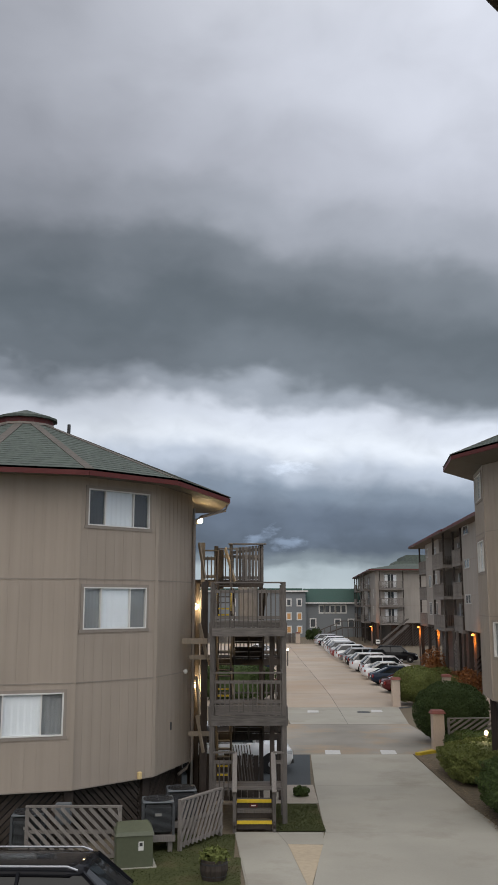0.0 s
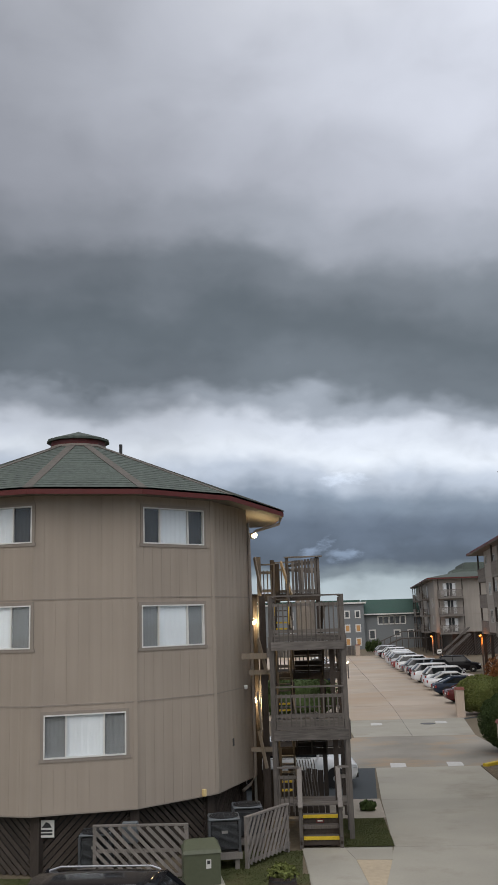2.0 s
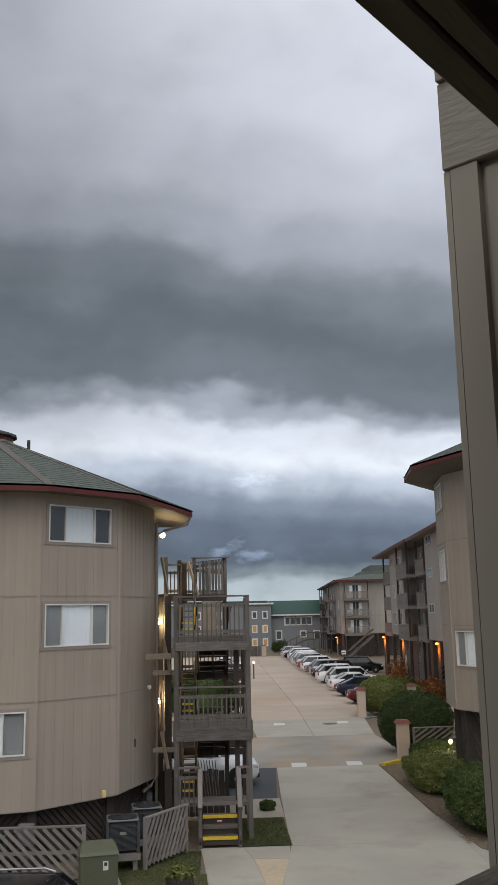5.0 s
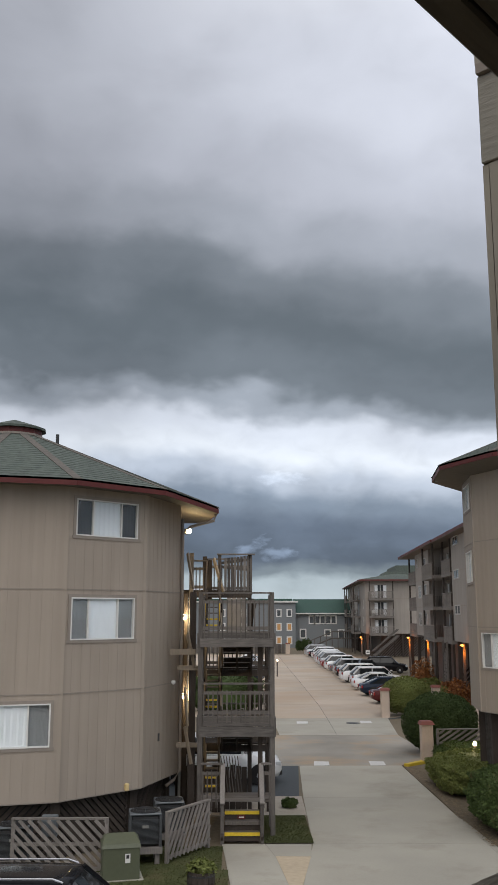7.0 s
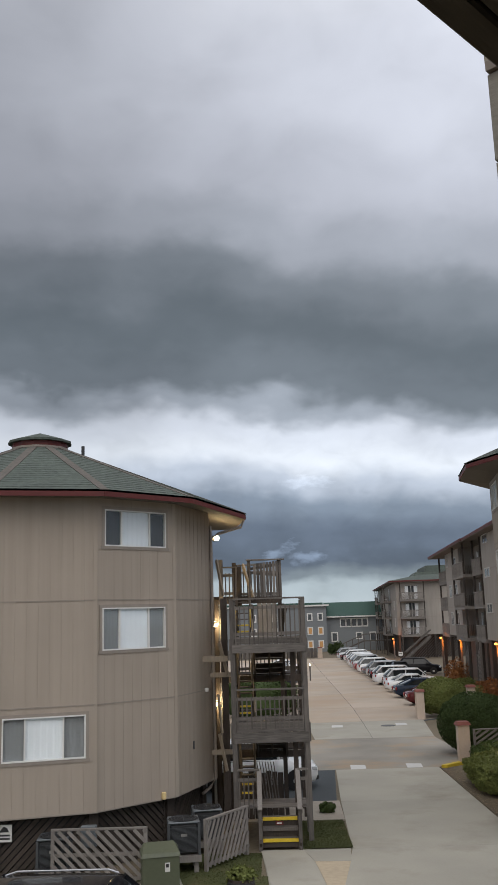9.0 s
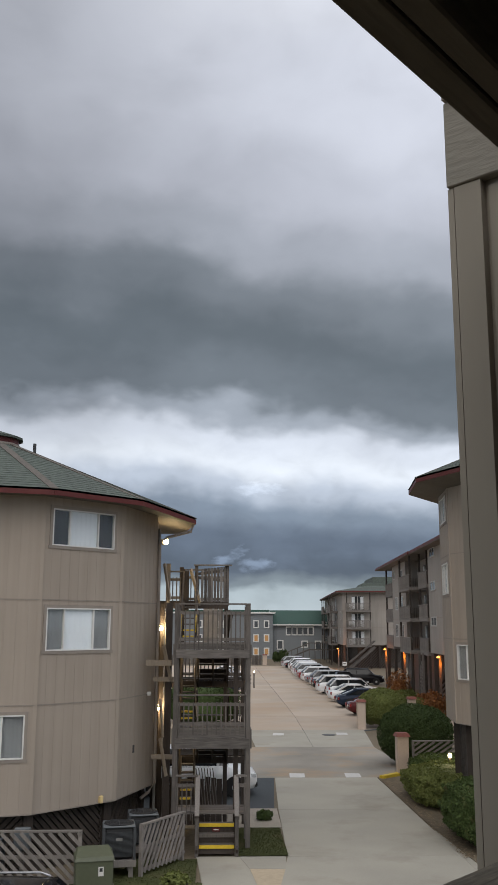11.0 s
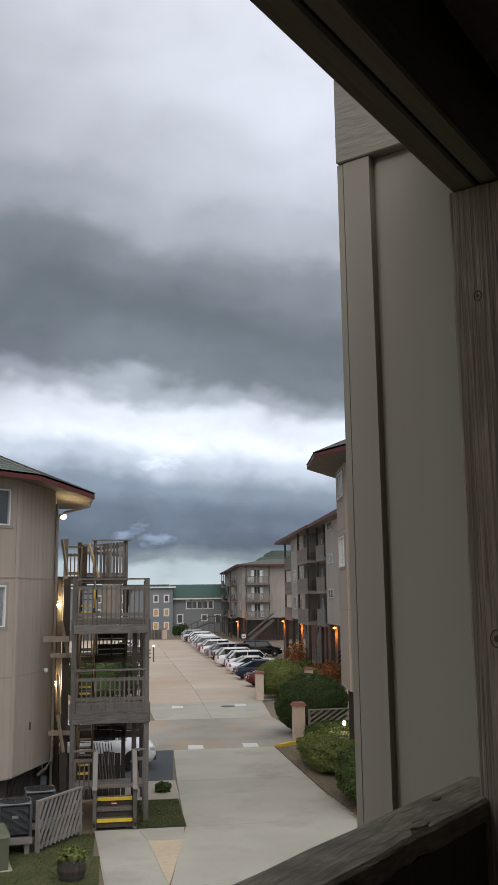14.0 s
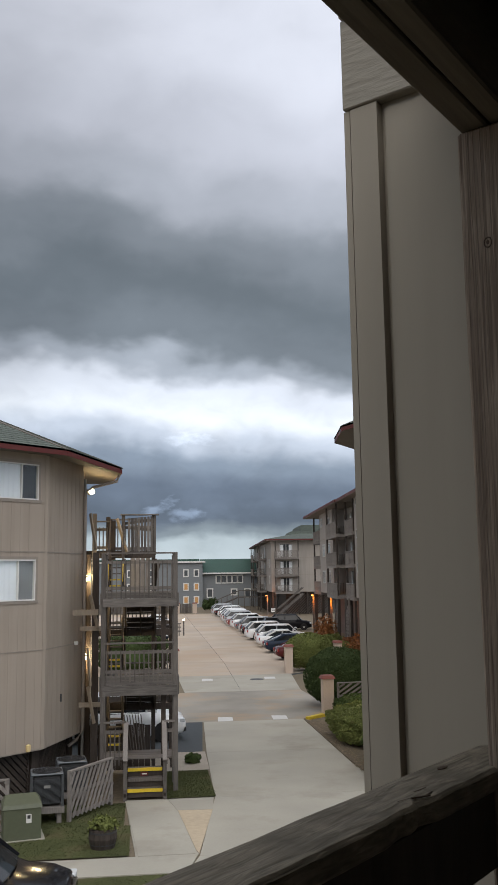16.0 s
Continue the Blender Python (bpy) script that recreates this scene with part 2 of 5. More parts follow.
CONCRETE_STAIN = mat("stained_concrete", (0.295, 0.272, 0.235), 0.88, 0.06, (14, 14, 14), 0.3, 0.05, piece=0.1, blot=0.5, spec=0.2, other=(0.40, 0.28, 0.175), patch=0.28, lo=0.5)
CONCRETE_SAND = mat("sandy_concrete", (0.45, 0.37, 0.265), 0.9, 0.15, (7, 7, 7), 0.5, 0.1)
CONCRETE_NEW = mat("pale_patch", (0.55, 0.54, 0.52), 0.85, 0.15, (7, 7, 7), 0.9, 0.1)
ASPHALT = mat("asphalt", (0.052, 0.06, 0.066), 0.85, 0.25, (40, 40, 40), 0.5, 0.3)
SOIL = mat("soil", (0.155, 0.125, 0.085), 0.95, 0.35, (9, 9, 9), 0.3, 0.4)
SAND = mat("sand", (0.34, 0.30, 0.25), 0.95, 0.25, (18, 18, 18), 0.8, 0.5)
GRASS = mat("grass", (0.072, 0.08, 0.034), 0.9, 0.4, (20, 20, 20), 0.9, 0.2, island=0.2, blot=0.45, spec=0.1, other=(0.105, 0.085, 0.05), patch=0.9, lo=0.52)
LEAF = mat("leaf", (0.062, 0.09, 0.03), 0.85, 0.3, (6, 6, 6), 1.2, 0.1, island=0.5, spec=0.15, other=(0.085, 0.06, 0.03), patch=2.2, lo=0.56)
LEAF_DARK = mat("dark_leaf", (0.054, 0.078, 0.029), 0.85, 0.35, (6, 6, 6), 1.2, 0.1, island=0.5, spec=0.12)
LEAF_YELLOW = mat("yellow_green_leaf", (0.14, 0.16, 0.05), 0.85, 0.3, (6, 6, 6), 1.2, 0.1, island=0.5, spec=0.15, other=(0.12, 0.085, 0.04), patch=2.0, lo=0.58)
LEAF_LAMPLIT = mat("lamplit_leaf", (0.20, 0.075, 0.02), 0.7, 0.35, (6, 6, 6), 1.2, 0.1, island=0.8)
LITTER = mat("dry_leaf", (0.20, 0.15, 0.095), 0.85, 0.3, (6, 6, 6), 1.2, 0.1, island=1.0)
STUCCO = mat("stucco", (0.52, 0.42, 0.34), 0.85, 0.12, (16, 16, 16), 1.0, 0.2)
BRICK_RED = mat("clay_cap", (0.21, 0.075, 0.06), 0.8, 0.2, (12, 12, 12), 1.5, 0.15)
GREY_SIDING = mat("grey_clapboard", (0.20, 0.215, 0.225), 0.75, 0.08, (1, 1, 12), 0.2, 0.1)
RUBBER = mat("rubber", (0.02, 0.02, 0.021), 0.85, 0.2)
RIM = mat("rim", (0.5, 0.5, 0.52), 0.35, 0.1, metal=0.8)
CAR_GLASS = mat("car_glass", (0.012, 0.015, 0.017), 0.06, 0.05, bump=0.0, spec=0.5, rv=0.02)
TAIL = mat("tail_light", (0.25, 0.012, 0.012), 0.25, 0.1, bump=0.0)
HEAD = mat("headlight", (0.6, 0.62, 0.64), 0.15, 0.1, bump=0.0)
LAMP_GLOW = glow("lamp_glow", (1.0, 0.78, 0.42), 14.0)
LAMP_ORANGE = glow("orange_lamp_glow", (1.0, 0.4, 0.08), 3.0)


def paint(name, c):
    m = mat(name, c, 0.12 if max(c) < 0.1 else 0.3, 0.05, bump=0.0, spec=0.1 if max(c) < 0.1 else 0.45, rv=0.06)
    m.node_tree.nodes["Principled BSDF"].inputs["Coat Weight"].default_value = 0.0 if max(c) < 0.1 else 0.35
    return m


def grained(name, light, dark, axis, scale=1.0, fine=170.0, along=3.2, relief=0.7):
    """Old timber seen close: long wavering grain, checks and knots along one axis."""
    m = bpy.data.materials.new(name)
    m.use_nodes = True
    t = m.node_tree
    b = t.nodes["Principled BSDF"]
    b.inputs["Roughness"].default_value = 0.85
    b.inputs["Specular IOR Level"].default_value = 0.25
    co = t.nodes.new("ShaderNodeTexCoord")

    def mapped(across, along):
        mp = t.nodes.new("ShaderNodeMapping")
        mp.inputs["Scale"].default_value = [along * scale if i == axis else across * scale for i in range(3)]
        t.links.new(co.outputs["Object"], mp.inputs["Vector"])
        return mp.outputs[0]

    def tex(vec, detail, distort=0.0):
        n = t.nodes.new("ShaderNodeTexNoise")
        n.inputs["Scale"].default_value, n.inputs["Detail"].default_value, n.inputs["Distortion"].default_value = 1.0, detail, distort
        t.links.new(vec, n.inputs["Vector"])
        return n.outputs["Fac"]

    def ramp(fac, lo, hi):
        n = t.nodes.new("ShaderNodeMapRange")
        n.inputs["From Min"].default_value, n.inputs["From Max"].default_value = lo, hi
        t.links.new(fac, n.inputs["Value"])
        return n.outputs["Result"]

    def mul(a, c):
        n = t.nodes.new("ShaderNodeMath")
        n.operation = "MULTIPLY"
        t.links.new(a, n.inputs[0])
        t.links.new(c, n.inputs[1])
        return n.outputs[0]
    grain = ramp(tex(mapped(fine, along), 5, 1.2), 0.25, 0.68)
    checks = ramp(tex(mapped(fine * 0.35, along * 0.5), 3, 1.0), 0.27, 0.40)
    broad = ramp(tex(mapped(fine * 0.06, along), 4, 0.3), 0.15, 0.72)
    vor = t.nodes.new("ShaderNodeTexVoronoi")
    vor.inputs["Scale"].default_value = 1.0
    t.links.new(mapped(9.0, 2.6), vor.inputs["Vector"])
    knots = ramp(vor.outputs["Distance"], 0.06, 0.16)
    fac = mul(mul(mul(grain, checks), broad), knots)
    mix = t.nodes.new("ShaderNodeMix")
    mix.data_type = "RGBA"
    mix.inputs["A"].default_value, mix.inputs["B"].default_value = (*dark, 1), (*light, 1)
    t.links.new(fac, mix.inputs["Factor"])
    t.links.new(mix.outputs["Result"], b.inputs["Base Color"])
    bp = t.nodes.new("ShaderNodeBump")
    bp.inputs["Strength"].default_value, bp.inputs["Distance"].default_value = relief, 0.006
    t.links.new(fac, bp.inputs["Height"])
    t.links.new(bp.outputs[0], b.inputs["Normal"])
    return m


NEAR_POST = grained("old_post_timber", (0.51, 0.415, 0.325), (0.125, 0.09, 0.066), 2)
NEAR_RAIL = grained("old_rail_timber", (0.36, 0.315, 0.24), (0.11, 0.096, 0.072), 0, 1.0, 80.0, 10.0, 0.4)
BEAM = mat("beam_timber", (0.14, 0.124, 0.095), 0.85, 0.3, (3.0, 40, 40), 1.2, 0.3, piece=0.2)
KNOT = mat("knot", (0.085, 0.058, 0.04), 0.8, 0.4, (90, 90, 90), 8.0, 0.4)
ROUGH_BOARD = mat("rough_painted_board", (0.315, 0.295, 0.25), 0.8, 0.09, (60, 12, 70), 1.0, 0.2)
WING = mat("olive_tan_siding", (0.345, 0.312, 0.256), 0.75, 0.09, (9, 9, 0.8), 0.9, 0.1)


# ---- building helpers ----
def part(name, bm, material, parent, label=""):
    """Links a bmesh as one mesh under a thing or a part."""
    me = bpy.data.meshes.new(name)
    bm.normal_update()
    bm.to_mesh(me)
    bm.free()
    me.materials.append(material)
    ob = new(name, me)
    ob.parent = parent
    return tagged(ob, label)


def piece(name, me, parent, m):
    ob = new(name, me)
    ob.parent, ob.matrix_basis = parent, m
    return ob


def thing(name, m, label, category, group="", kind=""):
    ob = new(name)
    ob.empty_display_size = 0.2
    ob.matrix_basis = m
    return tagged(ob, label, category, group, kind)


def solo(name, bm, material, label, category="", group="", kind="", at=None):
    ob = part(name, bm, material, None)
    if at is not None:
        ob.matrix_basis = at
    return tagged(ob, label, category, group, kind)


I4 = Matrix.Identity(4)
FACES = ((0, 3, 2, 1), (4, 5, 6, 7), (0, 1, 5, 4), (1, 2, 6, 5), (2, 3, 7, 6), (3, 0, 4, 7))


def box(bm, x0, x1, y0, y1, z0, z1, m=None, bevel=0.0):
    b = bm if not bevel else bmesh.new()
    vs = [b.verts.new((x, y, z)) for z in (z0, z1) for x, y in ((x0, y0), (x1, y0), (x1, y1), (x0, y1))]
    for f in FACES:
        b.faces.new([vs[i] for i in f])
    if bevel:
        bmesh.ops.bevel(b, geom=b.edges[:], offset=bevel, segments=1, affect="EDGES")
        merge(bm, b, m)
    elif m is not None:
        for v in vs:
            v.co = m @ v.co
    return bm


def merge(bm, other, m=None):
    seen = {}
    for v in other.verts:
        seen[v] = bm.verts.new(m @ v.co if m is not None else v.co)
    for f in other.faces:
        bm.faces.new([seen[v] for v in f.verts])
    other.free()
    return bm


def stick(bm, p, q, w, h, bevel=0.0, up=(0, 0, 1)):
    """A board from p to q, w wide across and h high."""
    p, q = Vector(p), Vector(q)
    d = (q - p)
    y = d.normalized()
    x = y.cross(Vector(up))
    if x.length < 1e-4:
        x = y.cross(Vector((0, 1, 0)))
    x.normalize()
    z = x.cross(y)
    m = Matrix((x, y, z)).transposed().to_4x4()
    m.translation = p
    return box(bm, -w / 2, w / 2, 0, d.length, -h / 2, h / 2, m, bevel)


def tube(bm, pts, r, n=8, caps=True):
    """A round pipe through pts."""
    rings = []
    for i, p in enumerate(pts):
        p = Vector(p)
        a, c = Vector(pts[max(i - 1, 0)]), Vector(pts[min(i + 1, len(pts) - 1)])
        y = (c - a).normalized()
        x = y.cross(Vector((0.3, 0.2, 1)) if abs(y.z) < 0.9 else Vector((1, 0.1, 0))).normalized()
        z = x.cross(y)
        rr = r[i] if isinstance(r, (list, tuple)) else r
        rings.append([bm.verts.new(p + (x * math.cos(k * 2 * math.pi / n) + z * math.sin(k * 2 * math.pi / n)) * rr) for k in range(n)])
    for a, c in zip(rings, rings[1:]):
        for k in range(n):
            bm.faces.new((a[k], a[(k + 1) % n], c[(k + 1) % n], c[k]))
    if caps:
        bm.faces.new(rings[0][::-1])
        bm.faces.new(rings[-1])
    return bm


def lathe(bm, profile, n=16, phase=0.0, at=(0, 0, 0)):
    """Turns a profile of (radius, height) about z."""
    rings = [[bm.verts.new((at[0] + r * math.cos(phase + k * 2 * math.pi / n), at[1] + r * math.sin(phase + k * 2 * math.pi / n), at[2] + z)) for k in range(n)] for r, z in profile]
    for a, c in zip(rings, rings[1:]):
        for k in range(n):
            bm.faces.new((a[k], a[(k + 1) % n], c[(k + 1) % n], c[k]))
    bm.faces.new(rings[0][::-1])
    bm.faces.new(rings[-1])
    return bm


def new_bm():
    return bmesh.new()


def prism(bm, pts, z0, z1):
    """A slab with the outline pts (counter-clockwise)."""
    lo, hi = [bm.verts.new((x, y, z0)) for x, y in pts], [bm.verts.new((x, y, z1)) for x, y in pts]
    bm.faces.new(lo[::-1])
    bm.faces.new(hi)
    for i in range(len(pts)):
        j = (i + 1) % len(pts)
        bm.faces.new((lo[i], lo[j], hi[j], hi[i]))
    return bm


def smooth(ob):
    for p in ob.data.polygons:
        p.use_smooth = True
    return ob


# ---- ground ----
bm = new_bm()
box(bm, -2500, 2500, -300, 4500, -0.6, -0.02)
solo("ground", bm, SOIL, "bare brown soil and thin dry grass around the buildings", "ground", kind="structure")


def slab(name, pts, z, material, label, parent=None, t=0.12):
    b = prism(new_bm(), pts, z - t, z)
    if parent is None:
        return solo(name, b, material, label, "paving", kind="structure")
    return part(name, b, material, parent)


lot = thing("parking_lot", pose(0, 0, 0), "worn sandy-brown concrete parking lot with open joints", "parking lot", kind="structure")
slab("lot_bed", [(2.3, 49.8), (8.6, 49.8), (9.3, 57), (15.2, 62), (18.0, 146), (4.0, 146), (-14.0, 146), (-14.0, 60), (2.2, 58)], -0.012, ASPHALT, "", lot)
LOT_Y = (49.8, 57.6, 66.0, 78.0, 92.0, 110.0, 146.0)
LOT_L = (2.3, 2.2, -14, -14, -14, -14, -14)
LOT_M = (5.35, 5.6, 5.83, 5.95, 6.08, 6.2, 6.6)
LOT_R = (8.6, 9.35, 15.4, 15.8, 16.4, 17.0, 18.0)
for i in range(6):
    ya, yb = LOT_Y[i] + 0.02, LOT_Y[i + 1] - 0.008 * (1 + i)
    g = 0.01 + 0.002 * i
    if i == 1:
        slab("concrete_slab", [(LOT_L[1], ya), (LOT_M[1] - g, ya), (LOT_M[2] - g, yb), (-14, yb), (-14, 60), (2.2, 58)], 0.0, CONCRETE_WARM, "", lot)
    else:
        slab("concrete_slab", [(LOT_L[i], ya), (LOT_M[i] - g, ya), (LOT_M[i + 1] - g, yb), (LOT_L[i + 1], yb)], 0.0, CONCRETE_WARM if i else CONCRETE, "", lot)
    if i == 1:
        slab("concrete_slab", [(LOT_M[1] + g, ya), (LOT_R[1], ya), (15.2, 62), (LOT_R[2], yb), (LOT_M[2] + g, yb)], 0.0, CONCRETE_WARM, "", lot)
    else:
        slab("concrete_slab", [(LOT_M[i] + g, ya), (LOT_R[i], ya), (LOT_R[i + 1], yb), (LOT_M[i + 1] + g, yb)], 0.0, CONCRETE_WARM if i else CONCRETE, "", lot)
apron = slab("road", [(-14.0, 40.12), (2.0, 40.1), (7.1, 40.1), (8.9, 42.6), (8.6, 49.8), (2.3, 49.8), (-14.0, 49.8)], -0.006, CONCRETE_STAIN, "stained brownish concrete lane crossing the driveway")
asphalt_bay = slab("asphalt_bay", [(-8.0, 33.6), (2.2, 33.6), (2.62, 40.08), (-8.0, 40.08)], -0.008, ASPHALT, "dark asphalt parking bay behind the stair tower")
driveway = thing("driveway", pose(0, 0, 0), "pale grey concrete driveway cast in wide slabs", "driveway", kind="structure")
# slabs of the drive, each with a joint round it
edges_l = ((12.0, 0.2), (19.6, 0.75), (21.6, 1.36), (26.9, 2.12), (33.4, 2.33), (40.08, 2.66))
for (ya, xa), (yb, xb) in zip(edges_l, edges_l[1:]):
    slab("concrete_slab", [(xa + 0.006, ya + 0.008), (7.0, ya + 0.008), (7.0, yb - 0.008), (xb + 0.006, yb - 0.008)], 0.0, CONCRETE, "", driveway)
slab("concrete_slab", [(7.005, 12.0), (7.9, 12.0), (7.6, 24.0), (7.05, 30.0), (7.005, 30.0)], 0.0, CONCRETE, "", driveway)
walkway = thing("walkway", pose(0, 0, 0), "pale concrete path from the drive to the stairs", "path", kind="structure")
slab("path_bed", [(-0.41, 26.89), (-0.01, 20.6), (1.0, 20.6), (1.34, 21.7), (2.08, 26.87)], -0.001, CONCRETE, "", walkway)
for pts, m in (([(-0.42, 26.9), (-0.02, 21.75), (1.27, 21.75), (1.29, 22.03), (0.77, 26.9)], CONCRETE), ([(1.01, 25.62), (1.97, 25.57), (2.08, 26.88), (0.785, 26.88)], CONCRETE), ([(1.305, 22.03), (1.36, 21.76), (1.955, 25.55), (1.02, 25.6)], CONCRETE_SAND),
               ([(-16, 20.5), (-5.0, 20.5), (-5.0, 21.72), (-16, 21.72)], CONCRETE), ([(-4.99, 20.5), (-0.0, 20.5), (-0.03, 21.72), (-4.99, 21.72)], CONCRETE), ([(0.01, 20.5), (1.02, 20.5), (1.34, 21.72), (-0.01, 21.72)], CONCRETE)):
    slab("concrete_slab", pts, 0.008, m, "", walkway)
for x, y in ((3.65, 40.6), (6.05, 40.6), (3.9, 55.4), (7.7, 55.6)):
    solo("road_patch", prism(new_bm(), [(x - 0.36, y - 0.55), (x + 0.3, y - 0.5), (x + 0.36, y + 0.5), (x - 0.28, y + 0.6)], 0.0, 0.008), CONCRETE_NEW, "small pale concrete patch let into the pavement", "patch", "paving patches")
b = lathe(new_bm(), [(0.0, 0.0), (0.42, 0.0), (0.42, 0.012), (0.36, 0.016), (0.0, 0.016)], 20)
solo("manhole_cover", b, DARK_METAL, "dark iron manhole cover set in the concrete lot", "manhole", at=pose(6.87, 55.1, 0))
solo("gravel_bed", prism(new_bm(), [(-1.5, 30.5), (2.23, 30.5), (2.28, 33.5), (-1.5, 33.5)], -0.1, 0.02), SAND, "pale sandy gravel bed beside the drive", "gravel", kind="stuff")
solo("sand_strip", prism(new_bm(), [(7.22, 26.0), (9.5, 21.4), (9.5, 40.5), (7.02, 40.0), (7.04, 31.0)], -0.1, 0.022), SOIL, "brown mulch strip under the hedge", "gravel", kind="stuff")


def lawn(name, polys, n, seed, label):
    """Grass blades scattered on polygons given as quads."""
    rnd = random.Random(seed)
    b = new_bm()
    for (x0, x1, y0, y1), share in polys:
        base = [b.verts.new(p) for p in ((x0, y0, 0.015), (x1, y0, 0.015), (x1, y1, 0.015), (x0, y1, 0.015))]
        b.faces.new(base)
        for _ in range(int(n * share)):
            x, y, a, h = rnd.uniform(x0, x1), rnd.uniform(y0, y1), rnd.uniform(0, 6.28), rnd.uniform(0.02, 0.045)
            w = rnd.uniform(0.01, 0.022)
            c, s = math.cos(a) * w, math.sin(a) * w
            b.faces.new([b.verts.new(p) for p in ((x - c, y - s, 0.01), (x + c, y + s, 0.01), (x + s * 1.2 + rnd.uniform(-.03, .03), y - c * 1.2, h))])
    return solo(name, b, GRASS, label, "grass", kind="stuff")


lawn("grass", (((0.75, 2.15, 26.95, 30.45), 0.22), ((-16, -0.23, 21.8, 24.3), 0.5), ((-3.0, -0.4, 24.3, 26.6), 0.12), ((-16, 0.8, 18.0, 20.4), 0.16)), 42000, 3, "short dark green grass with bare patches")


# ---- round buildings ----
def facet_matrix(angle, radius, sides):
    """X to the right seen from outside, Y inwards, origin at the middle of the facet at height 0."""
    a = math.cos(math.pi / sides) * radius
    c, s = math.cos(angle), math.sin(angle)
    return Matrix(((-s, -c, 0, a * c), (c, -s, 0, a * s), (0, 0, 1, 0), (0, 0, 0, 1)))


def boards(b, x0, x1, z0, z1, step, hole=None, gap=0.013, m=None):
    """Grooved plywood as one closed sheet, with an opening left free."""
    n = max(1, round((x1 - x0) / step))
    w = (x1 - x0) / n
    cols = [(x0, 0.0)]
    for i in range(1, n):
        x = x0 + i * w
        cols += [(x - gap / 2, 0.0), (x - gap / 2 + 0.001, 0.005), (x + gap / 2 - 0.001, 0.005), (x + gap / 2, 0.0)]
    cols.append((x1, 0.0))
    if hole:
        for h in hole[:2]:
            cols = [c for c in cols if abs(c[0] - h) > 0.012] + [(h, 0.0)]
        cols.sort()
    rows = [z0, z1] if not hole else [z0, hole[2], hole[3], z1]
    grid = [[[b.verts.new((x, y if s == 0 else 0.14, z)) for z in rows] for x, y in cols] for s in (0, 1)]
    solid = lambda i, k: not (hole and k == 1 and hole[0] - 1e-6 <= (cols[i][0] + cols[i + 1][0]) / 2 <= hole[1] + 1e-6)
    inside = lambda i, k: 0 <= i < len(cols) - 1 and 0 <= k < len(rows) - 1 and solid(i, k)
    f, g = grid
    for i in range(len(cols) - 1):
        for k in range(len(rows) - 1):
            if not solid(i, k):
                continue
            b.faces.new((f[i][k], f[i + 1][k], f[i + 1][k + 1], f[i][k + 1]))
            b.faces.new((g[i][k], g[i][k + 1], g[i + 1][k + 1], g[i + 1][k]))
            for (di, dk), (p, q) in (((-1, 0), ((i, k + 1), (i, k))), ((1, 0), ((i + 1, k), (i + 1, k + 1))), ((0, -1), ((i, k), (i + 1, k))), ((0, 1), ((i + 1, k + 1), (i, k + 1)))):
                if not inside(i + di, k + dk):
                    b.faces.new((f[p[0]][p[1]], g[p[0]][p[1]], g[q[0]][q[1]], f[q[0]][q[1]]))
    if m is not None:
        for v in b.verts:
            v.co = m @ v.co
    for v in [v for v in b.verts if not v.link_faces]:
        b.verts.remove(v)
    return b


def window(parent, m, x0, x1, z0, z1, casing, split=(0.27, 0.73), curtains=True):
    """A three-light slider with a drawn curtain, in the facet frame m."""
    b = new_bm()
    k = 0.085
    for p, q, u, v in ((x0 - k, x1 + k, z1, z1 + k), (x0 - k - .03, x1 + k + .03, z0 - k, z0), (x0 - k, x0, z0, z1), (x1, x1 + k, z0, z1)):
        box(b, p, q, -0.024, 0.01, u, v, m)
    part("window_casing", b, casing, parent)
    b = new_bm()
    f = 0.036
    for p, q, u, v in ((x0, x1, z1 - f, z1), (x0, x1, z0, z0 + f), (x0, x0 + f, z0 + f, z1 - f), (x1 - f, x1, z0 + f, z1 - f)):
        box(b, p, q, -0.034, 0.06, u, v, m)
    fr = part("window", b, WHITE, parent, "white aluminium frame")
    xs = [x0 + f, x0 + (x1 - x0) * split[0], x0 + (x1 - x0) * split[1], x1 - f]
    for i in (1, 2):
        part("mullion", box(new_bm(), xs[i] - 0.02, xs[i] + 0.02, -0.02, 0.05, z0 + f, z1 - f, m), WHITE if curtains else WHITE, fr)
    for i in range(3):
        p = part("pane", box(new_bm(), xs[i] + 0.02 * (i > 0), xs[i + 1] - 0.02 * (i < 2), 0.02, 0.026, z0 + f, z1 - f, m), PANE, fr)
        p.visible_shadow = False
    # pleated cloth behind the glass
    # top-storey screens are coloured darker for the shade of the eave
    for i, cloth in enumerate((SCREEN_SHADED, CURTAIN, SCREEN_SHADED) if z0 > 8 else (CURTAIN_GREY, CURTAIN, CURTAIN_GREY)):
        b = new_bm()
        n = 10 if i != 1 else 18
        row = []
        for j in range(n + 1):
            x = xs[i] + (xs[i + 1] - xs[i]) * j / n
            y = 0.055 + 0.005 * math.sin(j * 2.1) if i == 1 else 0.055 + 0.004 * (j % 2)
            row.append((b.verts.new(m @ Vector((x, y, z0 + f))), b.verts.new(m @ Vector((x, y, z1 - f)))))
        for (a, c), (d, e) in zip(row, row[1:]):
            b.faces.new((a, d, e, c))
        part("curtain" if i == 1 else "window_screen", b, cloth, fr)
    return fr


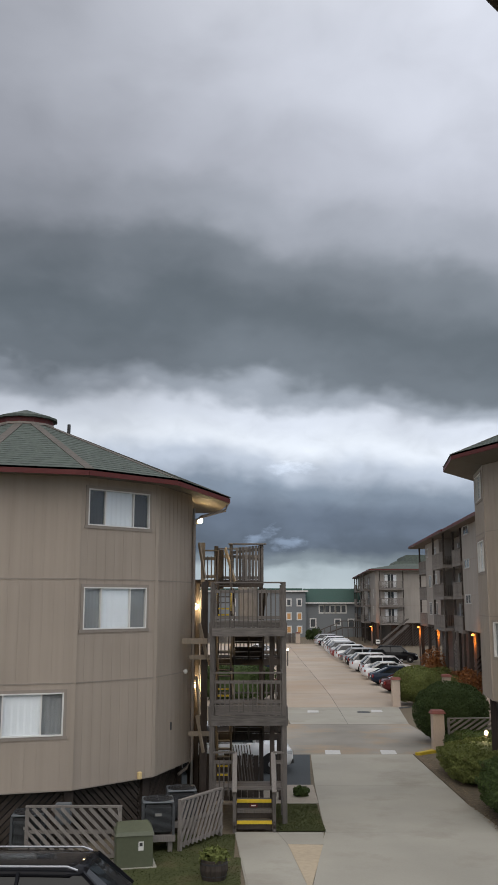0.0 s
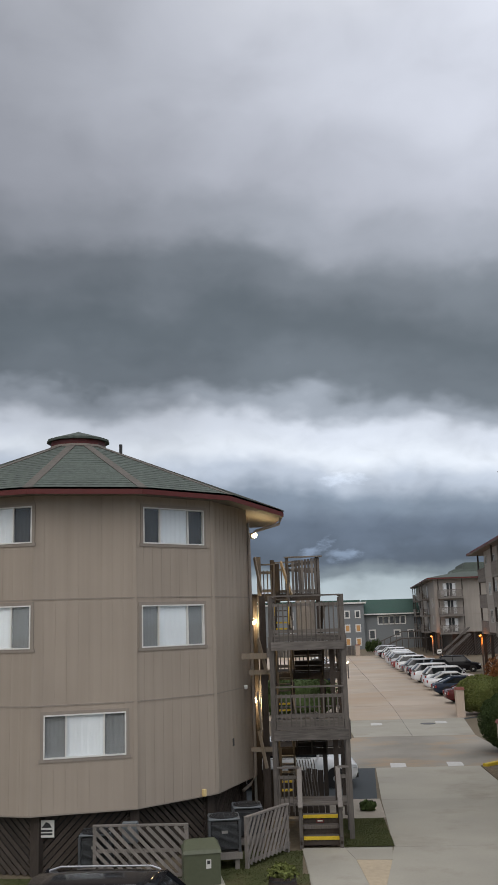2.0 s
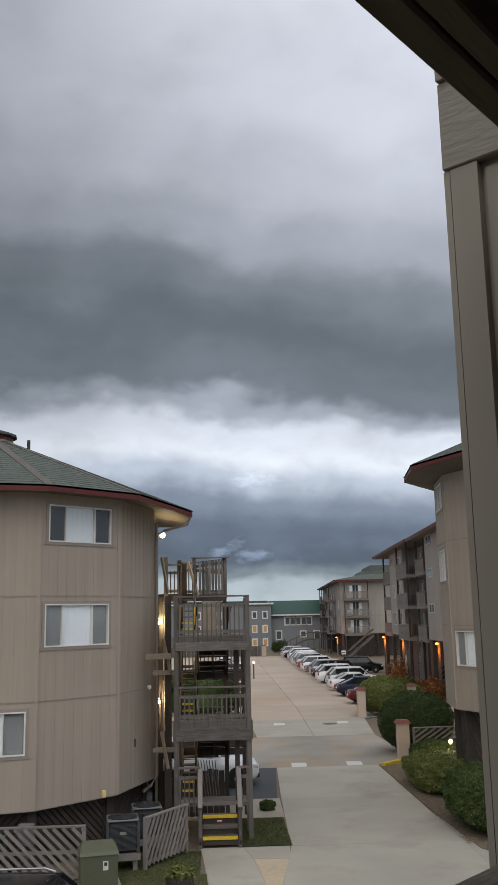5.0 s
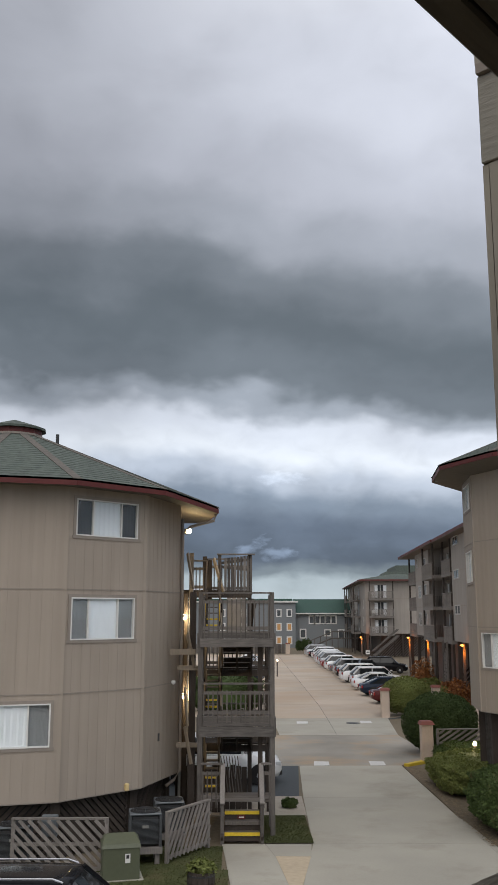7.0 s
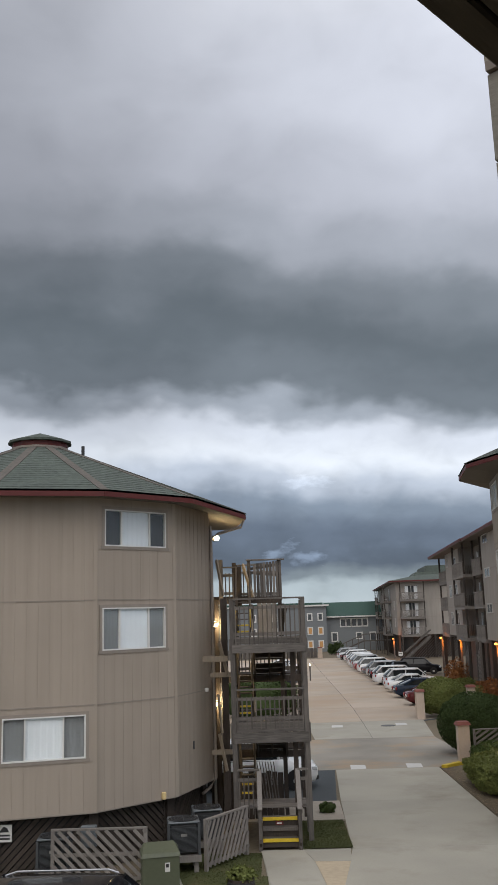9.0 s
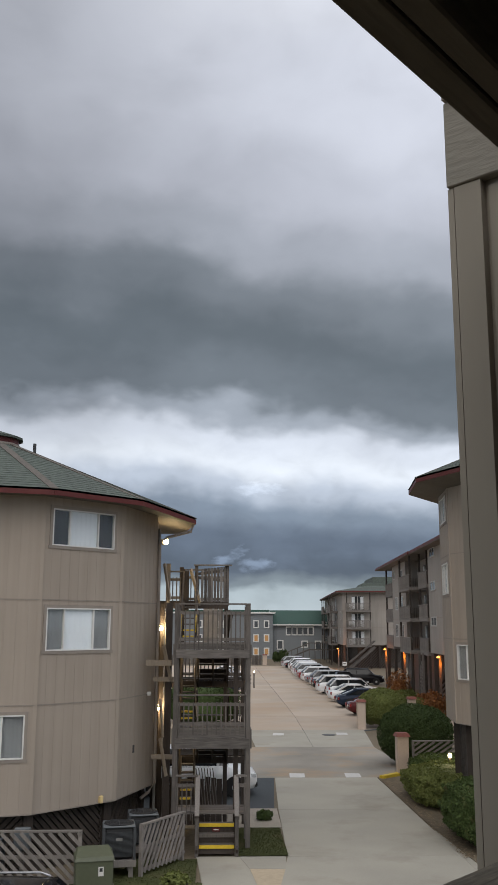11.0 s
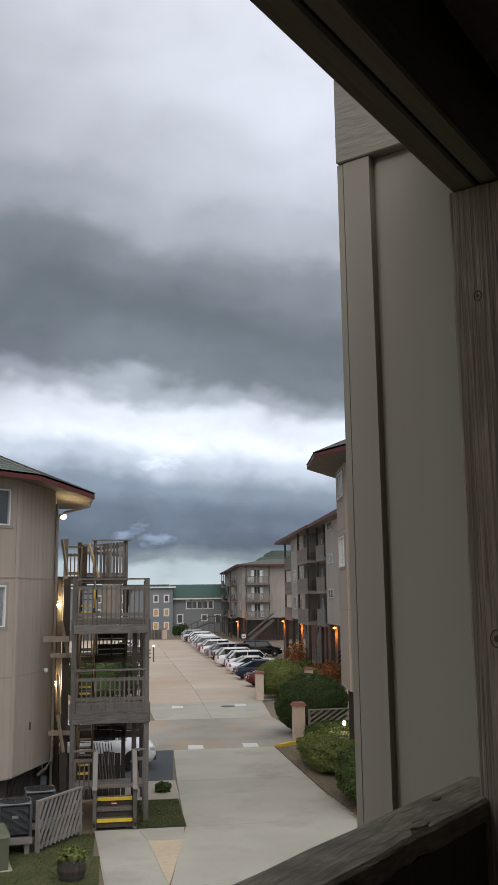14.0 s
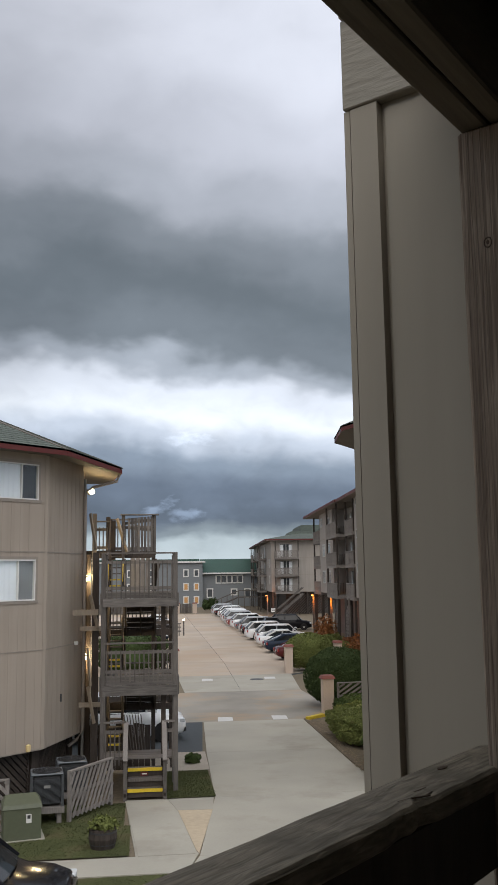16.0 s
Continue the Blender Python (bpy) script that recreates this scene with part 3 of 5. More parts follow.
def wall_light(at, yaw, label, r=0.07, power=18.0, colour=(1.0, 0.75, 0.4), group="wall lights", heads=(-1, 1)):
    """Flood lamp on a small plate; the first head is lit."""
    t = thing("wall_lamp", pose(*at, 0, 0, yaw), label, "lamp", group)
    part("back_plate", lathe(new_bm(), [(0.0, -0.02), (0.07, -0.02), (0.07, 0.02), (0.0, 0.02)], 10), PALE_METAL, t)
    for s in heads:
        b = new_bm()
        tube(b, [(0.05 * s, -0.02, 0.0), (0.12 * s, -0.10, -0.03)], [0.03, 0.055], 8)
        sp = part("lamp_head", b, PALE_METAL, t)
        part("bulb", lathe(new_bm(), [(0.0, -r), (r * .7, -r * .7), (r, 0.0), (r * .7, r * .7), (0.0, r)], 12, at=(0.14 * s, -0.15, -0.06)), LAMP_GLOW if s == heads[0] else PALE_METAL, sp)
    lamp = new("lamp_light", bpy.data.lights.new("lamp_light", "POINT"))
    lamp.data.energy, lamp.data.color, lamp.data.shadow_soft_size = power, colour, 0.08
    lamp.parent, lamp.location = t, (0, -0.26, -0.06)
    return t


def round_building(name, label, at, sides, R, Re, first, levels, eave, peak, windows, wall, detail, z_ground=0.0, long=()):
    """A many-sided tower on posts: storeys of grooved plywood, a low hipped roof with a cupola, a lattice skirt."""
    t = thing(name, pose(*at), label, "building")
    step = 2 * math.pi / sides
    half = math.sin(math.pi / sides) * R
    for k in range(sides):
        ang = first + (k + 0.5) * step
        m = facet_matrix(ang, R, sides)
        for s, (z0, z1) in enumerate(zip(levels, levels[1:])):
            hole = next(((x0 * 2 * half - half, x1 * 2 * half - half, za, zb) for kk, ss, x0, x1, za, zb in windows if kk == k and ss == s), None)
            out = 0.0
            b = boards(new_bm(), -half - 0.004, half + 0.004, z0 + 0.022, z1, 0.305, hole, m=m)
            part("wall_panel", b, wall, t)
            if hole:
                window(t, m, *hole, SIDING_TRIM)
            # drip edge between storeys
            part("drip_edge", box(new_bm(), -half, half, -0.012, 0.02, z0 - 0.012, z0 + 0.022, m), SIDING_TRIM, t)
        b = new_bm()
        box(b, -0.055, 0.055, -0.012, 0.03, levels[0], levels[-1], Matrix.Translation((0, 0, 0)) @ m @ Matrix.Translation((half, 0, 0)))
        if k % 2:
            b.free()
        else:
            part("corner_board", b, wall, t)
        # roof wedge, fascia, soffit
        slope = (peak - eave) / (Re - 1.0)
        ends = []
        for c in (k, k + 1):
            rr = Re + (0.52 if c % sides in long else 0.0)
            ends.append(Vector((rr * math.cos(first + c * step), rr * math.sin(first + c * step), eave - (rr - Re) * slope)))
        mt = facet_matrix(ang, 1.0, sides)
        ht = math.sin(math.pi / sides) * 1.0
        rows = 22 if detail else 8
        b = new_bm()
        pairs = []
        for i in range(rows):
            for w, up in ((i / rows, 0.012), ((i + 1) / rows, 0.0)):
                pairs.append([b.verts.new((ends[e] * 1.005).lerp(mt @ Vector(((e * 2 - 1) * ht, 0, peak)), w) + Vector((0, 0, up))) for e in (0, 1)])
        for (p0, p1), (q0, q1) in zip(pairs, pairs[1:]):
            b.faces.new((p0, p1, q1, q0))
        part("roof_segment", b, SHINGLE, t)
        part("hip_cap", stick(new_bm(), ends[1] * 1.004 + Vector((0, 0, 0.012)), mt @ Vector((ht, 0, peak + 0.012)), 0.26, 0.022), HIP, t)
        part("fascia", stick(new_bm(), ends[0] - Vector((0, 0, 0.06)), ends[1] - Vector((0, 0, 0.06)), 0.04, 0.135), RED_TRIM, t)
        b = new_bm()
        vs = [b.verts.new(p) for p in (ends[0] - Vector((0, 0, 0.13)), ends[1] - Vector((0, 0, 0.13)), m @ Vector((half, 0, levels[-1])), m @ Vector((-half, 0, levels[-1])))]
        b.faces.new(vs[::-1])
        vs2 = [b.verts.new(v.co + Vector((0, 0, 0.03))) for v in vs]
        b.faces.new(vs2)
        part("soffit", b, SOFFIT, t)
        # skirt of diagonal slats between posts
        if detail:
            b = new_bm()
            h = levels[0] - z_ground
            x = -half - h
            while x < half:
                a0, a1 = max(x, -half), min(x + h, half)
                if a1 - a0 > 0.05:
                    f = -1 if k in (0, 11) else 1      # the slats of neighbouring bays lean against each other
                    stick(b, m @ Vector((a0 * f, 0.42, z_ground + (a0 - x))), m @ Vector((a1 * f, 0.42, z_ground + (a1 - x))), 0.02, 0.11, up=(m.to_3x3() @ Vector((0.7, 0, -0.7 * f))))
                x += 0.2
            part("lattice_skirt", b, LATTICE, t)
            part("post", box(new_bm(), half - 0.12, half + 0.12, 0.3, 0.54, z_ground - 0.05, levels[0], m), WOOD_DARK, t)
    # under floor, crawl-space shade as a near-black wall, ceiling under the roof, cupola
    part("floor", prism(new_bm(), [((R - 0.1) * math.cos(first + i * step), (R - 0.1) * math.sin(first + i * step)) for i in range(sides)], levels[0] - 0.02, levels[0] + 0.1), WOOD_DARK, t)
    part("crawl_wall", lathe(new_bm(), [(R - 1.4, z_ground - 0.05), (R - 1.4, levels[0])], sides, first), UNDER_SHADE, t)
    cup = part("cupola", lathe(new_bm(), [(0.93, peak - 0.15), (0.93, peak + 0.26), (0.85, peak + 0.26)], sides, first), RED_TRIM, t, "low red-brown cupola drum")
    part("cupola_trim", lathe(new_bm(), [(0.965, peak + 0.02), (0.965, peak + 0.09), (0.94, peak + 0.09)], sides, first), SIDING_TRIM, cup)
    part("cupola_roof", lathe(new_bm(), [(0.94, peak + 0.255), (1.06, peak + 0.255), (1.06, peak + 0.33), (0.02, peak + 0.66)], sides, first), SHINGLE, cup)
    return t, step, half


SIDES = 13
LEFT_C = (-7.53, 29.9)
FIRST = math.radians(-75.8 + 15.5)
LEV = (1.5, 4.22, 6.98, 9.8)
wins = []
for j in range(0, 13, 2):
    k = (j + 0) % 13
    wins += [(k, 1, 0.078, 0.868, 5.62, 6.77), (k, 2, 0.105, 0.888, 8.47, 9.5)]
for j in (-1, 3, 5, 7, 9):
    wins += [(j % 13, 0, 0.12, 0.91, 2.88, 3.99)]
wins += [(11, 1, 0.19, 0.985, 5.70, 6.84), (11, 2, 0.20, 0.985, 8.51, 9.52)]
wins = [w for w in wins if w[0] not in (1, 12) or w[1] == 0]
left_house, STEP, HALF = round_building("round_building", "tan plywood-clad round apartment building with green shingle roof", (*LEFT_C, 0), SIDES, 5.69, 6.40, FIRST, LEV, 9.88, 12.1, wins, SIDING, True, long=(2, 3))

RIGHT_C = (13.45, 31.9)
cam_dir = math.atan2(0.2 - RIGHT_C[1], -RIGHT_C[0])
RFIRST = cam_dir - math.radians(60.5)
RLEV = (3.12, 5.88, 8.77, 11.1)
rwins = [(12, 1, 0.2, 0.85, 7.42, 8.52), (12, 2, 0.2, 0.85, 9.98, 10.9), (0, 0, 0.10, 0.86, 4.55, 5.70), (2, 1, 0.2, 0.85, 7.1, 8.3), (2, 2, 0.2, 0.85, 9.6, 10.6)]
right_house, _, _ = round_building("round_building", "tan round apartment building raised above a hedge", (*RIGHT_C, 0), SIDES, 5.3, 6.4, RFIRST, RLEV, 11.4, 13.7, rwins, SIDING, True)


# ---- stair tower ----
def railing(t, p, q, z, h, base_gap=0.1, spacing=0.13, drop=0.2, wood=None):
    """A cap, a rail a hand's breadth below it and balusters that run down over the rim, from p to q at floor height z."""
    wood = wood or WOOD
    p, q = Vector((*p, 0)), Vector((*q, 0))
    d = q - p
    part("top_rail", stick(new_bm(), p + Vector((0, 0, z + h)), q + Vector((0, 0, z + h)), 0.14, 0.045), WOOD_X, t)
    part("sub_rail", stick(new_bm(), p + Vector((0, 0, z + h - 0.27)), q + Vector((0, 0, z + h - 0.27)), 0.04, 0.09), WOOD_X, t)
    part("bottom_rail", stick(new_bm(), p + Vector((0, 0, z + base_gap)), q + Vector((0, 0, z + base_gap)), 0.04, 0.1), WOOD_X, t)
    n = max(2, int(d.length / spacing))
    me = bpy.data.meshes.new("baluster")
    b = box(new_bm(), -0.019, 0.019, -0.019, 0.019, z - drop, z + h - 0.2)
    b.to_mesh(me)
    b.free()
    me.materials.append(wood)
    side = Vector((d.y, -d.x, 0)).normalized() * 0.042
    for i in range(n):
        s = p + d * ((i + 0.5) / n) + side
        piece("baluster", me, t, pose(s.x, s.y, 0, 0, 0, 3.0 * math.sin(i * 2.3)))


def flight(t, x0, x1, ya, za, yb, zb, n, nosing=True):
    """A flight of open treads on two or three stringers from (ya, za) up to (yb, zb)."""
    for x in (x0 + 0.03, x1 - 0.03) if nosing else (x0 + 0.03, (x0 + x1) / 2, x1 - 0.03):
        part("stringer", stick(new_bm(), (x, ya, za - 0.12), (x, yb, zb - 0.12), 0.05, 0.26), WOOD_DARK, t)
    for i in range(1, n):
        y, z = ya + (yb - ya) * (i - 0.5) / n, za + (zb - za) * i / n
        d = 0.14 if yb > ya else -0.14
        # return flights get dark wood that stands in for the shade inside
        tr = part("tread", box(new_bm(), x0 + 0.06, x1 - 0.06, y - 0.14, y + 0.14, z - 0.04, z), WOOD if nosing else WOOD_DARK, t)
        if not nosing and i % 3:
            part("riser", box(new_bm(), x0 + 0.06, x1 - 0.06, y + 0.1, y + 0.12, z - 0.15, z - 0.04), WOOD_DARK, t)
        if nosing and i <= 2 or not nosing and i == n - 1:
            part("nosing", box(new_bm(), x0 + 0.07, x1 - 0.07, y - d - 0.012, y - d + 0.05, z - 0.045, z + 0.006) if d > 0 else box(new_bm(), x0 + 0.07, x1 - 0.07, y - d - 0.05, y - d + 0.012, z - 0.045, z + 0.006), YELLOW, tr, "yellow painted nosing")
    for x in (x0 + 0.02, x1 - 0.02):
        part("handrail", stick(new_bm(), (x, ya, za + 0.95), (x, yb, zb + 0.95), 0.05, 0.12), WOOD_DARK, t)


TX0, TX1, TY0 = -1.17, 1.10, 27.8
tower = thing("stair_tower", pose(0, 0, 0), "weathered grey wooden outdoor stair tower with yellow stair nosings", "stairs")
FY, RY = 29.0, 31.0          # flights run between these
for x in (TX0 + 0.06, TX1 - 0.06):
    part("post", box(new_bm(), x - 0.07, x + 0.07, TY0 + 0.0, TY0 + 0.14, -0.1, 6.97), WOOD, tower)
    part("post", box(new_bm(), x - 0.07, x + 0.07, FY - 0.1, FY + 0.04, -0.1, 6.9), WOOD, tower)
    # rear posts coloured darker in place of the shade within the tower
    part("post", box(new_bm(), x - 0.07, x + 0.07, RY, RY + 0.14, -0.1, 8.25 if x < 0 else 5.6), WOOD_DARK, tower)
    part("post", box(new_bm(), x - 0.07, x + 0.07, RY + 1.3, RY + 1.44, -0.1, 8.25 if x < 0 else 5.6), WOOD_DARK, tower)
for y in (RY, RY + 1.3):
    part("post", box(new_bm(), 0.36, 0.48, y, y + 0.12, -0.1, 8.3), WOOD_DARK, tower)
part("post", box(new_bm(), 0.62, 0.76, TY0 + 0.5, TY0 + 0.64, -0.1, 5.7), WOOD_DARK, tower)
for z in (0.98, 3.35, 5.8):
    n = 9
    for i in range(n):
        y0 = TY0 + 0.02 + i * (FY - TY0) / n
        part("deck_board", box(new_bm(), TX0, TX1, y0, y0 + (FY - TY0) / n - 0.01, z - 0.04, z), WOOD_X, tower)
    if z > 1:
        rim, low, h = (5.60, 5.35, 1.15) if z > 5 else (3.05, 2.76, 0.93)
        part("rim_joist", box(new_bm(), TX0 + 0.14, TX1 - 0.14, TY0 + 0.02, TY0 + 0.06, rim + 0.005, z - 0.045), WOOD_X, tower)
        part("fascia", box(new_bm(), TX0 + 0.05, TX1 - 0.02, TY0 - 0.045, TY0 - 0.003, low, rim), WOOD_X, tower)
        part("fascia", box(new_bm(), TX1 + 0.003, TX1 + 0.045, TY0, FY, low, z - 0.05), WOOD, tower)
        part("fascia", box(new_bm(), TX0 - 0.045, TX0 - 0.003, TY0, FY, low, z - 0.05), WOOD, tower)
        railing(tower, (TX0 + 0.1, TY0 + 0.03), (TX1 - 0.1, TY0 + 0.03), z, h)
        railing(tower, (TX1 - 0.06, TY0 + 0.1), (TX1 - 0.06, FY), z, h)
        railing(tower, (TX0 + 0.06, FY), (TX0 + 0.06, TY0 + 0.1), z, h)
for z in (2.15, 4.55, 7.12):
    xe = TX1 if z < 7 else 0.48
    for i in range(9):
        y0 = RY + i * 0.16
        # rear landings in dark wood too, the shade put into their colour
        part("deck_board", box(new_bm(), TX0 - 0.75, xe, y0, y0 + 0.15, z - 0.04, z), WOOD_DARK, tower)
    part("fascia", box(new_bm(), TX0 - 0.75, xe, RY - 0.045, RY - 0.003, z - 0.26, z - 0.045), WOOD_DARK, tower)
    railing(tower, (xe - 0.06, RY + 0.1), (xe - 0.06, RY + 1.4), z, 1.12)
    railing(tower, (xe, RY + 1.4), (TX0, RY + 1.4), z, 1.12)
# upper landing: a tall boarded side, a lower rail beside it, a pale board screen behind the deck
railing(tower, (-1.6, RY + 0.03), (-0.95, RY + 0.03), 7.12, 0.98)
part("post", box(new_bm(), -1.02, -0.86, RY - 0.06, RY + 0.1, 6.8, 8.12), WOOD_DARK, tower)
part("post", box(new_bm(), -0.66, -0.55, RY - 0.06, RY + 0.05, 6.9, 8.30), WOOD, tower)
for k in range(9):
    x = -0.45 + k * 0.108
    part("screen_board", box(new_bm(), x, x + 0.084, RY - 0.02, RY + 0.005, 6.95, 8.20 + 0.01 * k), WOOD if k % 3 else WOOD_LIGHT, tower)
for za, zb in ((8.02, 8.16), (7.9, 7.78)):
    part("screen_rail", stick(new_bm(), (-0.6, RY + 0.02, za), (0.5, RY + 0.02, zb), 0.04, 0.09), WOOD, tower)
for k in range(4):
    part("screen_board", box(new_bm(), -0.36 + k * 0.17, -0.21 + k * 0.17, RY - 0.04, RY - 0.01, 5.75, 6.95), WOOD_LIGHT, tower, "bleached screen board")
part("stay", stick(new_bm(), (0.42, RY - 0.02, 5.85), (0.62, RY - 0.02, 6.75), 0.03, 0.1), WOOD_DARK, tower)
for x in (-1.05, -0.58):
    part("side_strip", stick(new_bm(), (x, FY + 0.3, 5.95), (x, FY + 0.9, 6.75), 0.03, 0.03), YELLOW, tower, "yellow painted edge strip")
MID = -0.55
flight(tower, TX0 + 0.12, MID, FY, 0.98, RY, 2.15, 6)
flight(tower, -0.52, 0.5, RY, 2.15, FY, 3.35, 7, False)
flight(tower, TX0 + 0.12, MID, FY, 3.35, RY, 4.55, 7)
flight(tower, -0.52, 0.5, RY, 4.55, FY, 5.8, 7, False)
flight(tower, TX0 + 0.12, MID, FY, 5.8, RY, 7.12, 7)
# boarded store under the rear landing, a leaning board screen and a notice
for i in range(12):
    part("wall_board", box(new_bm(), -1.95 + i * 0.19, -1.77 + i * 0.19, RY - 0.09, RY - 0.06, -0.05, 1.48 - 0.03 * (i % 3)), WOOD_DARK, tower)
for i in range(7):
    part("screen_slat", stick(new_bm(), (-0.36 + i * 0.085, 28.9, 1.0), (-0.5 + i * 0.085, 28.92, 2.05), 0.05, 0.02), WOOD, tower)
for za in (0.98, 3.35, 5.8):
    part("diagonal_board", stick(new_bm(), (-0.5, FY + 0.1, za + 0.1), (-0.62, RY - 0.2, za + 1.5), 0.05, 0.2), WOOD_NEW, tower)
# entry steps
for i, (y, z, m) in enumerate(((26.95, 0.28, YELLOW), (27.2, 0.52, WOOD), (27.45, 0.75, YELLOW))):
    tr = part("tread", box(new_bm(), -0.36, 0.64, y, y + 0.3, z - 0.05, z), WOOD, tower)
    part("nosing", box(new_bm(), -0.355, 0.635, y - 0.014, y + 0.07, z - 0.075, z + 0.006), m, tr, "yellow painted nosing" if m is YELLOW else "")
    part("riser", box(new_bm(), -0.36, 0.64, y + 0.03, y + 0.055, z - 0.22, z - 0.08), WOOD_DARK, tower)
for x in (-0.42, 0.7):
    part("stringer", stick(new_bm(), (x, 26.85, 0.1), (x, 27.8, 0.9), 0.05, 0.3), WOOD_DARK, tower)
    part("newel", box(new_bm(), x - 0.05, x + 0.05, 26.85, 26.95, -0.05, 1.1), WOOD, tower)
    part("handrail", stick(new_bm(), (x, 26.8, 1.08), (x, 27.82, 2.0), 0.13, 0.05), WOOD_LIGHT, tower)
    part("handrail", stick(new_bm(), (x, 26.9, 0.98), (x, 27.82, 1.9), 0.04, 0.1), WOOD, tower)
for xa, xb in ((TX0 + 0.1, -0.42), (0.7, TX1 - 0.08)):
    railing(tower, (xa, TY0 + 0.03), (xb, TY0 + 0.03), 0.98, 1.02)

# ---- right-hand rows ----


SPINDLE = bpy.data.meshes.new("baluster")
b = box(new_bm(), -0.045, 0.045, -0.02, 0.02, -0.1, 1.0)
b.to_mesh(SPINDLE)
b.free()
SPINDLE.materials.append(WOOD_LIGHT)


def block(name, label, at, turn, w, d, z0, storeys, sh, roof_over, roof_h, wall, face_wins, bays, setbacks=(), posts=3.2):
    """An apartment block on posts: storeys with setbacks (a, b) in the long face, balconies, windows, a low hipped roof."""
    t = thing(name, pose(at[0], at[1], 0, 0, 0, turn), label, "building")
    deep = 1.3
    outline = [(0, 0), (w, 0), (w, d), (0, d)]
    for a, c in sorted(setbacks, reverse=True):
        outline += [(0, c), (deep, c), (deep, a), (0, a)]
    outline = [p for i, p in enumerate(outline) if p not in (outline[i - 1],) and outline.count(p) == 1]
    for s in range(storeys):
        a = z0 + s * sh
        part("wall", prism(new_bm(), outline, a + 0.015, a + sh - 0.015), wall, t)
        part("drip_edge", prism(new_bm(), outline, a - 0.03, a + 0.015), SIDING_TRIM, t)
    top = z0 + storeys * sh
    o = roof_over
    part("soffit", prism(new_bm(), [(-o, -o), (w + o, -o), (w + o, d + o), (-o, d + o)], top, top + 0.05), SOFFIT, t)
    for (xa, ya), (xb, yb) in (((-o, -o), (w + o, -o)), ((-o, -o), (-o, d + o))):
        part("fascia", stick(new_bm(), (xa, ya, top + 0.16), (xb, yb, top + 0.15), 0.05, 0.19), RED_TRIM, t)
    b = new_bm()
    lo = [b.verts.new(v) for v in ((-o, -o, top + 0.26), (w + o, -o, top + 0.26), (w + o, d + o, top + 0.26), (-o, d + o, top + 0.26))]
    k = min(w, d) * 0.42
    hi = [b.verts.new(v) for v in ((k, k, top + roof_h), (w - k, k, top + roof_h), (w - k, d - k, top + roof_h), (k, d - k, top + roof_h))]
    b.faces.new(hi)
    b.faces.new(lo[::-1])
    for i in range(4):
        b.faces.new((lo[i], lo[(i + 1) % 4], hi[(i + 1) % 4], hi[i]))
    part("roof", b, SHINGLE, t)
    for side, u, z, ww, wh in face_wins:          # side 0: the end face, 1: the long face
        m = Matrix.Translation((u, 0, z)) if side == 0 else Matrix.Translation((0, u, z)) @ Matrix.Rotation(-math.pi / 2, 4, "Z")
        f = new_bm()
        for p, q, a, c in ((-ww / 2 - 0.09, ww / 2 + 0.09, wh, wh + 0.09), (-ww / 2 - 0.09, ww / 2 + 0.09, -0.09, 0), (-ww / 2 - 0.09, -ww / 2, 0, wh), (ww / 2, ww / 2 + 0.09, 0, wh), (-0.03, 0.03, 0, wh)):
            box(f, p, q, -0.06, 0.0, a, c, m)
        f = part("window", f, PALE_FRAME, t)
        for i in (-1, 1):
            part("pane", box(new_bm(), min(0.03 * i, i * ww / 2), max(0.03 * i, i * ww / 2), -0.03, -0.012, 0, wh, m), BLOCK_PANE, f)
    for side, u, bw, back, out in bays:          # balcony stacks: middle, width, depth of the wall behind, overhang
        m0 = Matrix.Translation((u, back, 0)) if side == 0 else Matrix.Translation((back, u, 0)) @ Matrix.Rotation(-math.pi / 2, 4, "Z")
        front = -back - out
        for sx in (-1, 1):
            part("post", box(new_bm(), sx * (bw / 2 - 0.09) - 0.08, sx * (bw / 2 - 0.09) + 0.08, front + 0.04, front + 0.2, 0, top, m0), WOOD_DARK, t)
        for s in range(storeys):
            m = m0 @ Matrix.Translation((0, 0, z0 + s * sh))
            bal = part("balcony", box(new_bm(), -bw / 2, bw / 2, front, -0.004, -0.28, 0.0, m), WOOD_LIGHT, t, "weathered wooden balcony")
            for i, q in enumerate((-0.95, 0.0)):
                part("door", box(new_bm(), q + 0.04, q + 0.91, -0.03, -0.006, 0.05, 2.05, m), BLOCK_PANE, bal)
            for q in (-0.95, 0.0, 0.95):
                part("door_frame", box(new_bm(), q - 0.05, q + 0.05, -0.06, -0.006, 0.05, 2.1, m), PALE_FRAME, bal)
            for q in (-0.88, 0.42):
                part("curtain", box(new_bm(), q, q + 0.46, -0.05, -0.032, 0.1, 2.0, m), CURTAIN, bal)
            part("top_rail", box(new_bm(), -bw / 2, bw / 2, front - 0.03, front + 0.1, 1.0, 1.06, m), WOOD_LIGHT, bal)
            n = int(bw / 0.15)
            for i in range(n):
                piece("baluster", SPINDLE, bal, m @ pose(-bw / 2 + (i + 0.5) * bw / n, front + 0.02, 0))
            for i in range(int((-front) / 0.16)):
                piece("baluster", SPINDLE, bal, m @ pose(-bw / 2 + 0.02, front + 0.1 + i * 0.16, 0, 0, 0, 90))
            seat = part("deck_chair", box(new_bm(), -bw / 2 + 0.5, -bw / 2 + 1.0, front + 0.5, front + 0.95, 0.36, 0.42, m), WHITE, bal)
            part("chair_back", box(new_bm(), -bw / 2 + 0.5, -bw / 2 + 1.0, front + 0.95, front + 1.0, 0.02, 0.95, m), WHITE, seat)
    # posts, screens of slats and the dark parking level
    nx, ny = max(2, int(w / posts)), max(2, int(d / posts))
